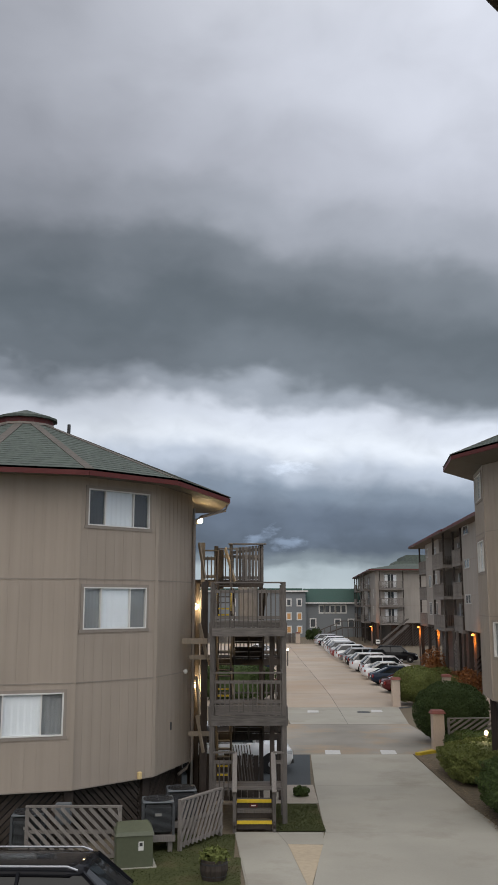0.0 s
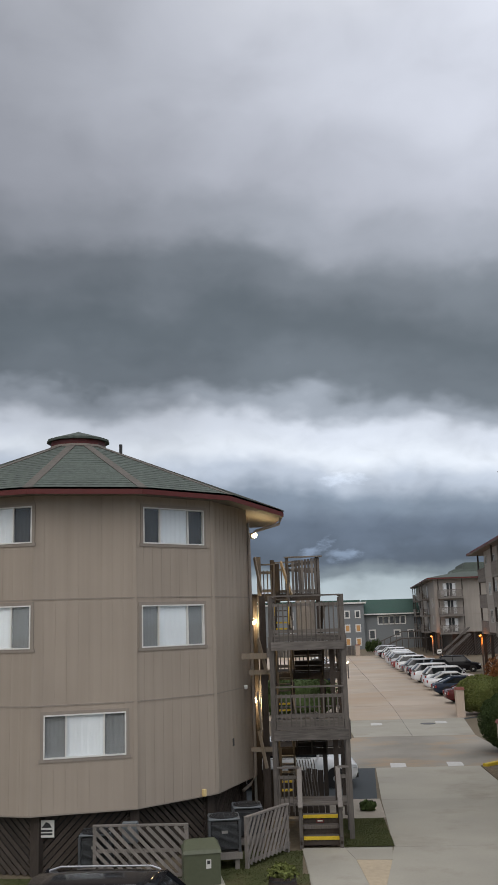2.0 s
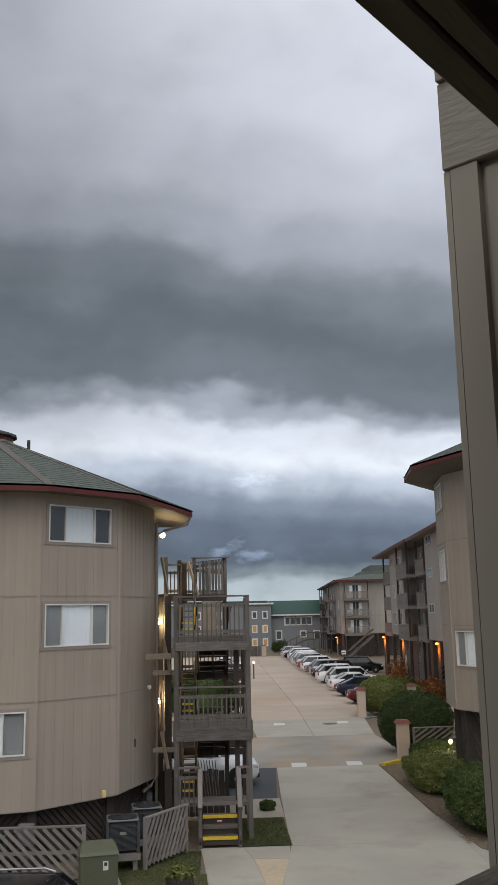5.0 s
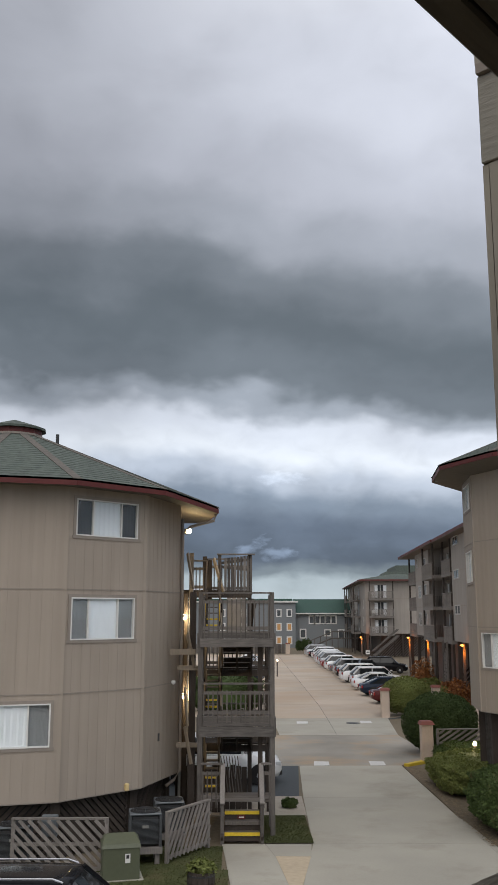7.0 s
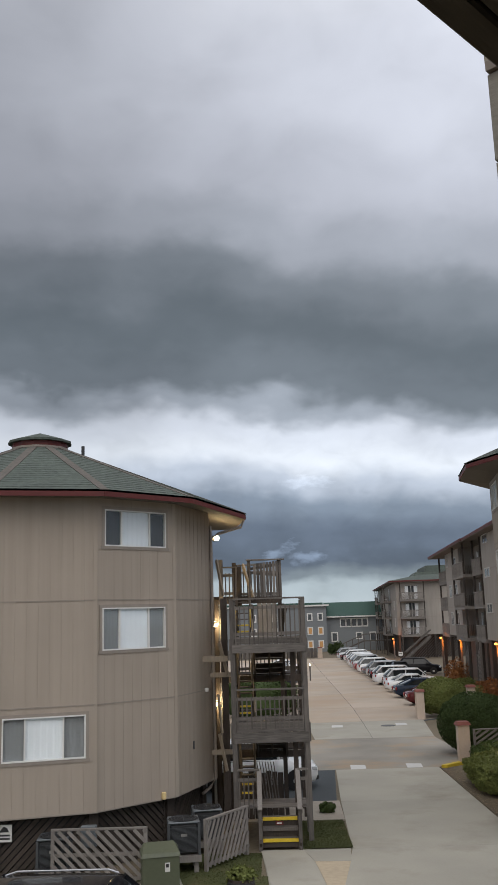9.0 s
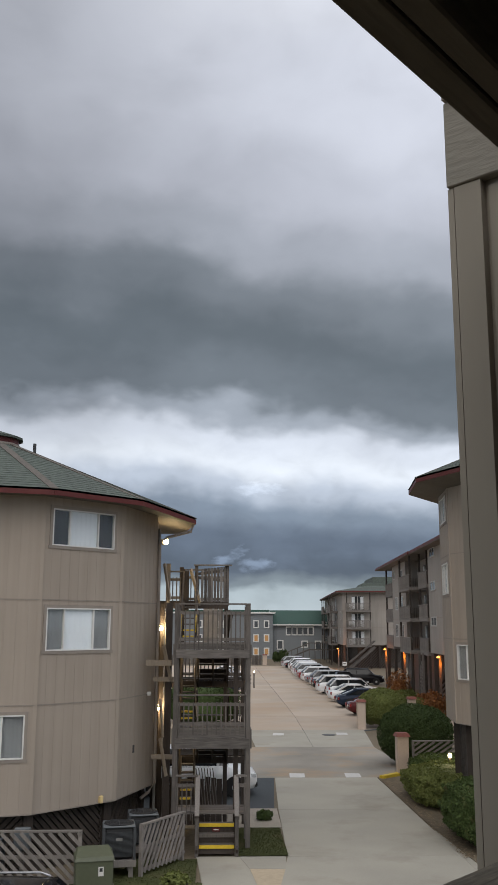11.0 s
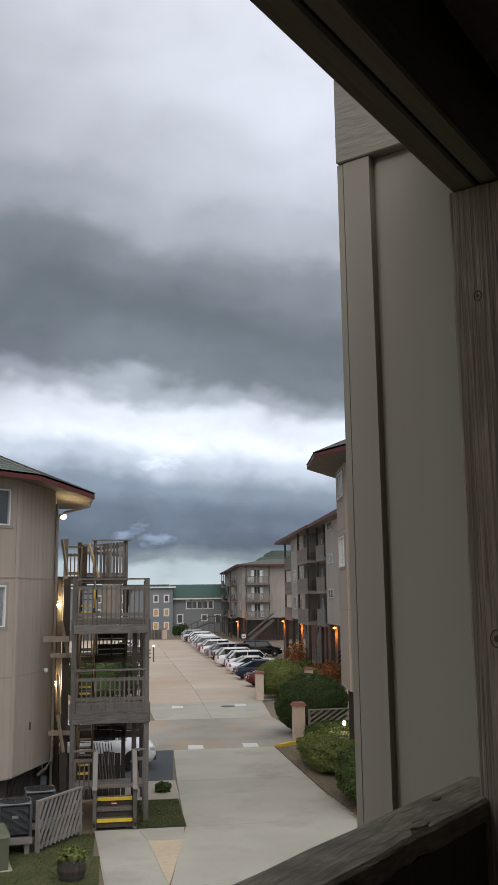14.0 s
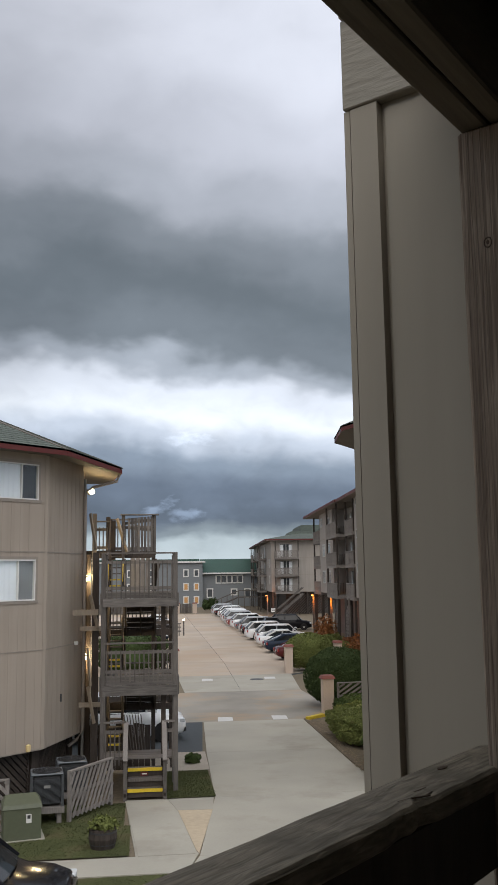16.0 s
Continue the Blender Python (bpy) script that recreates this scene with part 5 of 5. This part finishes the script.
tr = thing("transformer_box", pose(-2.88, 23.75, 0, 0, 0, 12) @ Matrix.Scale(0.9, 4), "dull green utility transformer box on the grass", "utility box")
bb = new_bm()
box(bb, -0.5, 0.5, -0.4, 0.4, 0.0, 0.85, bevel=0.02)
part("cabinet", bb, BOX_GREEN, tr)
bb = new_bm()
vs = [bb.verts.new(v) for v in ((-0.53, -0.43, 0.83), (0.53, -0.43, 0.83), (0.53, 0.43, 0.95), (-0.53, 0.43, 0.95), (-0.5, -0.38, 0.93), (0.5, -0.38, 0.93), (0.4, 0.2, 1.1), (-0.4, 0.2, 1.1))]
for f in FACES:
    bb.faces.new([vs[i] for i in f])
part("lid", bb, BOX_GREEN, tr)
part("label", box(new_bm(), 0.1, 0.24, -0.41, -0.402, 0.45, 0.68), WHITE, tr)
part("bar", box(new_bm(), 0.13, 0.21, -0.415, -0.409, 0.56, 0.65), DARK_METAL, tr)
part("pad", box(new_bm(), -0.6, 0.6, -0.5, 0.5, -0.05, 0.03), CONCRETE, tr)


# ---- plants ----
def leaf_cloud(seed, n, shape, size, lumps=0.16):
    """Small leaf faces near the skin of a lumpy body; shape(direction) gives the place on it."""
    rnd = random.Random(seed)
    b = new_bm()
    for _ in range(n):
        z = rnd.uniform(-0.85, 1)
        a = rnd.uniform(0, 2 * math.pi)
        r = math.sqrt(max(0, 1 - z * z))
        d = Vector((r * math.cos(a), r * math.sin(a), z))
        k = 1 + lumps * noise.noise(d * 2.6 + Vector((seed, 0, 0))) + 0.5 * lumps * noise.noise(d * 7 + Vector((0, seed, 0))) - abs(rnd.gauss(0, 0.06))
        p = shape(d, k)
        t1 = Vector((rnd.gauss(0, 1), rnd.gauss(0, 1), rnd.gauss(0, 1))).normalized()
        t2 = (d + 0.7 * Vector((rnd.gauss(0, 1), rnd.gauss(0, 1), rnd.gauss(0, 1)))).normalized().cross(t1).normalized()
        s = size * rnd.uniform(0.6, 1.3)
        b.faces.new([b.verts.new(p + v) for v in (t1 * s, t2 * s * 0.55, -t1 * s, -t2 * s * 0.55)])
    return b


def bush(at, rad, n, material, label, name="bush", size=0.06, square=1.0, seed=1, group="", lumps=0.16):
    t = thing(name, pose(*at), label, "bush", group)
    rx, ry, h = rad

    def shape(d, k):
        q = Vector([math.copysign(abs(c) ** square, c) for c in d])
        return Vector((q.x * rx * k, q.y * ry * k, max(0.03, h * 0.5 + q.z * h * 0.5 * k)))
    part("crown", leaf_cloud(seed, n, shape, size, lumps), material, t)
    b = new_bm()
    bmesh.ops.create_icosphere(b, subdivisions=3, radius=1.0)
    for v in b.verts:
        v.co = shape(v.co.normalized(), (0.86 if lumps < 0.3 else 0.5) + lumps * noise.noise(v.co.normalized() * 2.6 + Vector((seed, 0, 0))))
        v.co.z = max(v.co.z, 0.04)
    part("inner_core", b, material, t)
    part("stem", tube(new_bm(), [(0, 0, -0.05), (0.03, 0, h * 0.4)], 0.07, 7), WOOD_DARK, t)
    return t


bush((8.65, 34.6, 0), (1.5, 2.4, 1.25), 24000, LEAF_YELLOW, "clipped yellow-green hedge beside the drive", "hedge", 0.04, 0.75, 2, "drive hedges")
bush((8.4, 28.4, 0), (1.35, 2.2, 1.75), 24000, LEAF, "rounded green hedge bush beside the drive", "hedge", 0.04, 0.8, 5, "drive hedges")
bush((9.35, 38.3, 0), (1.35, 1.1, 1.2), 9000, LEAF, "dark green hedge below the slatted fence", "hedge", 0.045, 0.8, 7, "drive hedges")
bush((9.5, 43.6, 0), (1.75, 1.5, 2.7), 26000, LEAF_DARK, "large dark clipped evergreen bush", "bush", 0.042, 0.92, 9, lumps=0.07)
bush((10.8, 59.2, 0), (1.62, 1.55, 2.4), 15000, LEAF_YELLOW, "round clipped green bush by the parking lot", "bush", 0.05, 0.95, 11, lumps=0.08)
# rust-orange leaf colour carries the orange lamp light on these shrubs
for i, (x, y, r, h) in enumerate(((15.6, 77.5, 1.0, 2.6), (15.0, 62.5, 0.85, 1.9), (16.2, 71, 0.6, 1.2))):
    bush((x, y, 0), (r, r, h), 1100, LEAF_LAMPLIT, "loose shrub under the block, leaves coloured orange as if lamplit", "shrub", 0.1, 1.0, 20 + i, "rusty shrubs", 0.4)
for i, (x, y, r, h) in enumerate(((15.3, 68.5, 0.8, 1.1), (15.6, 74.5, 0.9, 1.3))):
    bush((x, y, 0), (r, r, h), 1800, LEAF_YELLOW, "low green shrub under the apartment block", "shrub", 0.08, 1.0, 30 + i, "low shrubs", 0.35)
bush((-0.6, 62.0, 0), (2.5, 1.3, 2.3), 9000, LEAF_DARK, "dark green hedge beyond the stair tower", "hedge", 0.07, 0.6, 41)
for i, (x, h) in enumerate(((11.0, 1.7), (11.9, 1.9), (12.6, 1.9))):
    bush((x, 160, 0), (0.55, 0.55, h), 900, LEAF_DARK, "dark shrub in front of the far building", "shrub", 0.14, 1.0, 50 + i, "far shrubs", 0.4)
bush((1.75, 31.6, 0), (0.24, 0.22, 0.32), 600, LEAF, "small green plant in the gravel bed", "plant", 0.05, 1.0, 61, lumps=0.4)

barrel = thing("barrel_planter", pose(-0.85, 22.55, 0), "half-barrel wooden planter with green plants", "planter")
n = 16
for k in range(n):
    a = k * 2 * math.pi / n
    bb = new_bm()
    for (r0, z0), (r1, z1) in (((0.27, 0.0), (0.33, 0.24)), ((0.33, 0.24), (0.31, 0.46))):
        w0, w1 = r0 * math.pi / n * 0.96, r1 * math.pi / n * 0.96
        vs = [bb.verts.new(v) for v in ((r0, -w0, z0), (r0, w0, z0), (r0 - 0.03, w0, z0), (r0 - 0.03, -w0, z0), (r1, -w1, z1), (r1, w1, z1), (r1 - 0.03, w1, z1), (r1 - 0.03, -w1, z1))]
        for f in FACES:
            bb.faces.new([vs[i] for i in f])
    part("stave", bb, WOOD_DARK, barrel).matrix_basis = Matrix.Rotation(a, 4, "Z")
for z, r in ((0.1, 0.305), (0.36, 0.328)):
    part("hoop", lathe(new_bm(), [(r - 0.01, z), (r, z), (r, z + 0.04), (r - 0.01, z + 0.04)], 20), DARK_METAL, barrel)
part("soil", lathe(new_bm(), [(0.0, 0.36), (0.28, 0.36), (0.28, 0.4), (0.0, 0.42)], 14), SOIL, barrel)
part("plant", leaf_cloud(71, 700, lambda d, k: Vector((d.x * 0.3 * k, d.y * 0.3 * k, 0.5 + 0.2 * d.z * k)), 0.055, 0.5), LEAF_YELLOW, barrel)


rnd = random.Random(77)
b = new_bm()
for _ in range(2600):
    y0 = rnd.uniform(22.5, 40.0)
    x0 = 7.1 + abs(rnd.gauss(0, 0.35)) - 0.12 * rnd.random() + (0.35 if y0 < 26.5 else 0.0)
    p0, a0, s0 = Vector((x0, y0, 0.03 + 0.012 * rnd.random())), rnd.uniform(0, 6.28), rnd.uniform(0.02, 0.05)
    d1, d2 = Vector((math.cos(a0), math.sin(a0), rnd.uniform(-.25, .25))) * s0, Vector((-math.sin(a0), math.cos(a0), rnd.uniform(-.25, .25))) * s0 * 0.6
    b.faces.new([b.verts.new(p0 + v) for v in (d1, d2, -d1, -d2)])
solo("leaf_litter", b, LITTER, "dry brown leaves along the hedge foot", "leaves", kind="stuff")


# ---- gate pillars, kerb, fence by the drive ----
def pillar(x, y, h=1.76, w=0.5):
    t = thing("pillar", pose(x, y, 0), "cream stucco pillar with a red clay cap", "pillar", "stucco pillars")
    part("shaft", box(new_bm(), -w / 2, w / 2, -w / 2, w / 2, -0.05, h - 0.14, bevel=0.02), STUCCO, t)
    b = new_bm()
    k = w / 2 + 0.07
    vs = [b.verts.new(v) for v in ((-k, -k, h - 0.14), (k, -k, h - 0.14), (k, k, h - 0.14), (-k, k, h - 0.14), (-k * .75, -k * .75, h), (k * .75, -k * .75, h), (k * .75, k * .75, h), (-k * .75, k * .75, h))]
    for f in FACES:
        b.faces.new([vs[i] for i in f])
    part("cap", b, BRICK_RED, t)
    return t


for x, y in ((8.22, 40.6), (9.3, 58.2), (13.5, 52.0), (2.0, 57.0), (13.0, 60.5)):
    pillar(x, y)
solo("kerb", prism(new_bm(), [(7.05, 39.7), (7.25, 39.6), (8.35, 40.55), (8.2, 40.8)], 0.0, 0.14), YELLOW, "yellow painted concrete kerb by the pillar", "kerb")
gate = slat_screen((8.75, 40.95), (11.2, 41.15), 1.35, 1.6, "dark weathered slatted fence beside the pillar", 0.34)
lantern = thing("post_lamp", pose(9.2, 36.3, 0), "lit lamp on a short post in the hedge", "lamp")
part("post", box(new_bm(), -0.05, 0.05, -0.05, 0.05, -0.05, 1.3), WOOD_DARK, lantern)
part("bulb", lathe(new_bm(), [(0.0, 1.3), (0.06, 1.33), (0.075, 1.4), (0.05, 1.46), (0.0, 1.48)], 10), LAMP_GLOW, lantern)
lt = new("lamp_light", bpy.data.lights.new("lamp_light", "POINT"))
lt.data.energy, lt.data.color, lt.data.shadow_soft_size = 60, (1, 0.8, 0.5), 0.1
lt.parent, lt.location = lantern, (0, -0.2, 1.6)
for x, y, z, h in ((17.2, 83.0, 4.0, 3.6), (15.95, 64.9, 4.15, 3.4), (17.9, 95.5, 3.9, 2.5), (18.7, 137.6, 2.9, 2.0)):
    c = thing("post_light", pose(x, y, 0), "orange lit post lamp under the apartment block", "lamp", "orange post lights")
    part("board", box(new_bm(), 0.10, 0.28, 0.25, 0.32, 0.0, z + 0.1), WOOD, c)
    part("bulb", lathe(new_bm(), [(0.0, z - 0.1), (0.12, z - 0.06), (0.14, z), (0.0, z + 0.08)], 8), LAMP_ORANGE, c)
    l2 = new("lamp_light", bpy.data.lights.new("lamp_light", "POINT"))
    l2.data.energy, l2.data.color, l2.data.shadow_soft_size = 60, (1, 0.24, 0.02), 0.12
    l2.parent, l2.location = c, (0.2, -0.1, z - 0.5)


# ---- vehicles ----
def loft(sections):
    """Joins closed rings of the same length into a skin with capped ends."""
    b = new_bm()
    rings = [[b.verts.new(p) for p in s] for s in sections]
    n = len(rings[0])
    for r, s in zip(rings, rings[1:]):
        for k in range(n):
            b.faces.new((r[k], r[(k + 1) % n], s[(k + 1) % n], s[k]))
    b.faces.new(rings[0][::-1])
    b.faces.new(rings[-1])
    return b


def ring(y, z0, z1, w, r=0.12, top=0.92):
    """A rounded cross-section of a car body at station y."""
    return [(-w + r * .6, y, z0), (w - r * .6, y, z0), (w, y, z0 + r), (w, y, z0 + (z1 - z0) * 0.6), (w * top, y, z1 - r * .3), (w * top - r, y, z1), (-w * top + r, y, z1), (-w * top, y, z1 - r * .3), (-w, y, z0 + (z1 - z0) * 0.6), (-w, y, z0 + r)]


KINDS = {   # length, half width, hood, belt, roof, cabin stations as shares of the length from the nose, boot height
    "sedan": (4.6, 0.89, 0.86, 0.97, 1.44, (0.27, 0.43, 0.68, 0.87), 0.98),
    "suv": (4.7, 0.94, 1.02, 1.13, 1.72, (0.24, 0.38, 0.86, 0.985), 1.12),
    "pickup": (5.5, 0.98, 1.08, 1.12, 1.82, (0.25, 0.36, 0.55, 0.60), 1.12),
}


def car(kind, m, colour, label, group="parked cars", rails=False):
    L, w, hood, belt, roof, (c0, c1, c2, c3), boot = KINDS[kind]
    t = thing("car" if kind != "pickup" else "pickup_truck", m, label, "car", group)
    y = lambda s: -L / 2 + s * L
    body = part("body", loft([ring(y(0.0), 0.42, hood - 0.28, w * 0.80), ring(y(0.03), 0.28, hood - 0.16, w * 0.92), ring(y(0.10), 0.24, hood - 0.05, w * 0.98), ring(y(0.2), 0.22, hood, w), ring(y(c0 + .02), 0.22, belt, w),
                             ring(y(c1 + .1), 0.22, belt + 0.02, w), ring(y(c2), 0.22, belt + 0.03, w), ring(y(min(c3, 0.94)), 0.24, boot, w), ring(y(0.97), 0.28, boot - 0.05, w * 0.95), ring(y(1.0), 0.4, boot - 0.2, w * 0.86)]), colour, t)
    smooth(body)
    k = 0.86 * w

    def cab(s, z, ww):
        bow = 0.16 * (0.5 - (s - c0) / (c3 - c0))      # the screens curve outwards
        return [(-ww, y(s), belt - 0.06), (-ww * 0.5, y(s) - bow * 0.8, belt - 0.06), (0, y(s) - bow, belt - 0.06), (ww * 0.5, y(s) - bow * 0.8, belt - 0.06), (ww, y(s), belt - 0.06), (ww - (z - belt) * 0.34, y(s), z - 0.05), (ww - (z - belt) * 0.34 - 0.08, y(s), z), (ww * 0.45, y(s) - bow * 0.8, z + 0.005), (0, y(s) - bow, z + 0.008), (-ww * 0.45, y(s) - bow * 0.8, z + 0.005), (-ww + (z - belt) * 0.34 + 0.08, y(s), z), (-ww + (z - belt) * 0.34, y(s), z - 0.05)]
    part("greenhouse", loft([cab(c0, belt, w * 0.88), cab(c1, roof - 0.035, w * 0.93), cab((c1 + c2) / 2, roof - 0.02, w * 0.935), cab(c2, roof - 0.045, w * 0.93), cab(c3, belt + 0.03, w * 0.88)]), CAR_GLASS, t)
    rw = w * 0.93 - (roof - belt) * 0.34
    half = ((rw + 0.04, -0.10), (rw + 0.02, -0.03), (rw - 0.05, 0.015), (rw * 0.5, 0.04), (0.0, 0.046))
    secs = []
    for k in range(7):      # crowned both ways
        u = k / 6
        drop, wide = 0.022 * (2 * u - 1) ** 2, 1 - 0.04 * (2 * u - 1) ** 2
        yy = y(c1) - 0.05 + (y(c2) - y(c1) + 0.1) * u
        up = [(x * wide, yy - 0.07 * (1 - x / rw) * (1 - 2 * u), roof + z - drop * (0.5 if z < -0.1 else 1.0)) for x, z in half]
        secs.append(up + [(-x, yq, z) for x, yq, z in up[-2::-1]])
    smooth(part("roof", loft(secs), colour, t))
    for s in (-1, 1):
        for (a, za), (c, zc) in (((c0, belt - 0.02), (c1, roof - 0.03)), ((c3, belt + 0.02), (c2, roof - 0.04)), (((c1 + c2) / 2 + .01, belt), ((c1 + c2) / 2, roof - 0.03))):
            part("pillar", stick(new_bm(), (s * (w * 0.885), y(a), za), (s * (rw + 0.01), y(c), zc), 0.06, 0.13 if a == c3 else 0.06), colour, t)
        part("mirror", box(new_bm(), min(s * w, s * (w + 0.17)), max(s * w, s * (w + 0.17)), y(c0 + .07), y(c0 + .07) + 0.1, belt, belt + 0.14, bevel=0.02), colour, t)
        part("headlight", box(new_bm(), s * w * 0.74 - 0.17, s * w * 0.74 + 0.17, y(0.0) + 0.03, y(0.05), hood - 0.34, hood - 0.2, bevel=0.02), HEAD, t)
        part("tail_light", box(new_bm(), s * w * 0.76 - 0.13, s * w * 0.76 + 0.13, y(0.985), y(1.0) + 0.02, boot - 0.36, boot - 0.14, bevel=0.02), TAIL, t)
        if rails:
            part("roof_rail", tube(new_bm(), [(s * (rw - 0.02), y(c1 + .02), roof + 0.0), (s * (rw - 0.02), y(c1 + .06), roof + 0.06), (s * (rw - 0.02), y(c2 - .05), roof + 0.05), (s * (rw - 0.02), y(c2), roof - 0.02)], 0.02, 6), RIM, t, "silver roof rail")
        for yy in (y(0.18), y(0.81)):
            wh = part("wheel", lathe(new_bm(), [(0.2, -0.1), (0.31, -0.11), (0.335, -0.06), (0.335, 0.06), (0.31, 0.11), (0.2, 0.1)], 18), RUBBER, t)
            wh.matrix_basis = pose(s * (w - 0.09), yy, 0.335, 0, 90, 0)
            part("rim", lathe(new_bm(), [(0.04, -0.115), (0.2, -0.105), (0.215, -0.09), (0.215, 0.09), (0.2, 0.105), (0.04, 0.115)], 10), RIM, wh)
            part("wheel_arch", lathe(new_bm(), [(0.05, -0.02), (0.39, -0.02), (0.39, 0.02), (0.05, 0.02)], 18), RUBBER, t).matrix_basis = pose(s * (w + 0.0), yy, 0.36, 0, 90, 0)
    part("bumper", box(new_bm(), -w * 0.8, w * 0.8, y(0.0) - 0.03, y(0.03), 0.32, 0.5, bevel=0.03), DARK_METAL, t)
    part("number_plate", box(new_bm(), -0.17, 0.17, y(1.0), y(1.0) + 0.012, 0.62, 0.74), WHITE, t)
    return t


P_WHITE, P_BLACK, P_NAVY = paint("white_paint", (0.72, 0.73, 0.74)), paint("black_paint", (0.012, 0.012, 0.014)), paint("navy_paint", (0.02, 0.03, 0.05))
P_SILVER, P_GREY, P_MAROON, P_RED = paint("silver_paint", (0.42, 0.44, 0.46)), paint("grey_paint", (0.12, 0.13, 0.14)), paint("maroon_paint", (0.09, 0.022, 0.022)), paint("red_paint", (0.24, 0.03, 0.03))
ROW = (("sedan", 67.0, P_MAROON, "maroon"), ("sedan", 73.2, P_NAVY, "dark navy"), ("sedan", 78.6, P_WHITE, "white"), ("suv", 82.0, P_WHITE, "white"), ("suv", 87.2, P_WHITE, "white"),
       ("pickup", 92.0, P_BLACK, "black"), ("suv", 96.5, P_SILVER, "silver"), ("sedan", 100.5, P_GREY, "dark grey"), ("suv", 104.5, P_WHITE, "white"), ("sedan", 108.5, P_RED, "red"), ("suv", 112.5, P_SILVER, "silver"),
       ("suv", 117.0, P_WHITE, "white"), ("suv", 121.5, P_WHITE, "white"), ("sedan", 126.0, P_GREY, "dark grey"), ("suv", 130.5, P_WHITE, "white"), ("sedan", 135.0, P_BLACK, "black"), ("suv", 139.5, P_SILVER, "silver"))
for kind, yy, col, word in ROW:
    L = KINDS[kind][0]
    car(kind, pose(9.75 + L / 2 + (yy - 68) * 0.012 + 0.25 * math.sin(yy * 3), yy, 0.0, 0, 0, 95), col, f"{word} {'pickup truck' if kind == 'pickup' else ('SUV' if kind == 'suv' else 'sedan')} parked nose in by the apartment blocks", "cars in the lot")
for kind, x, yy, col, word in (("suv", 16.4, 101.0, P_BLACK, "black"), ("sedan", 1.9, 112.0, P_WHITE, "white"), ("suv", 1.2, 98.0, P_SILVER, "silver"), ("sedan", 0.3, 88.0, P_NAVY, "dark blue")):
    car(kind, pose(x, yy, 0.0, 0, 0, 80), col, f"{word} car parked across the lot", "cars in the lot")
car("suv", pose(-0.68, 36.6, 0.0, 0, 0, 93), P_WHITE, "white SUV parked on the asphalt behind the stairs")
car("suv", pose(-3.5, 17.65, 0.0, 0, 0, 88), P_BLACK, "glossy black SUV with silver roof rails at the kerb", rails=True)
car("suv", pose(-4.35, 15.1, 0.0, 0, 0, 90), P_WHITE, "white SUV with roof rails at the kerb", rails=True)

# rail, bollard lamp and pillars on the far side of the lot
rail = thing("lot_fence", pose(3.2, 94.5, 0), "low weathered wooden rail fence at the lot's edge", "fence")
for k in range(6):
    part("post", box(new_bm(), -3.5 + k * 0.8, -3.4 + k * 0.8, 0, 0.1, -0.05, 1.25), WOOD, rail)
for z in (0.45, 0.85, 1.2):
    part("rail", box(new_bm(), -3.6, 0.75, -0.05, -0.005, z, z + 0.12), WOOD_X, rail)
spot = thing("post_lamp", pose(4.25, 95.2, 0), "lit lamp on a short post at the lot's edge", "lamp")
part("post", box(new_bm(), -0.07, 0.07, -0.07, 0.07, -0.05, 1.5), WOOD, spot)
part("bulb", lathe(new_bm(), [(0.0, 1.5), (0.09, 1.54), (0.11, 1.64), (0.0, 1.72)], 10), LAMP_GLOW, spot)
for x in (5.6, 8.4):
    pillar(x, 148.5, 1.7, 0.7)
no_park = thing("lot_sign", pose(17.2, 120.0, 0), "small white sign on a post by the far block", "sign")
part("post", box(new_bm(), -0.04, 0.04, 0, 0.08, -0.05, 1.6), WOOD, no_park)
part("board", box(new_bm(), -0.28, 0.28, -0.03, 0.0, 1.15, 1.65), WHITE, no_park)
part("bar", box(new_bm(), -0.2, 0.2, -0.036, -0.029, 1.36, 1.46), DARK_METAL, no_park)
ext = thing("outdoor_stairs", pose(20.0, 134.0, 0), "grey wooden stairs up to the far apartment block", "stairs")
for dy in (0.0, 1.1):
    part("stringer", stick(new_bm(), (0, dy, 0.1), (3.8, dy, 3.2), 0.06, 0.3), WOOD, ext)
    part("handrail", stick(new_bm(), (0, dy, 1.0), (3.8, dy, 4.1), 0.06, 0.14), WOOD, ext)
for k in range(14):
    part("tread", box(new_bm(), k * 0.27, k * 0.27 + 0.28, 0.03, 1.07, 0.12 + k * 0.22, 0.17 + k * 0.22), WOOD, ext)
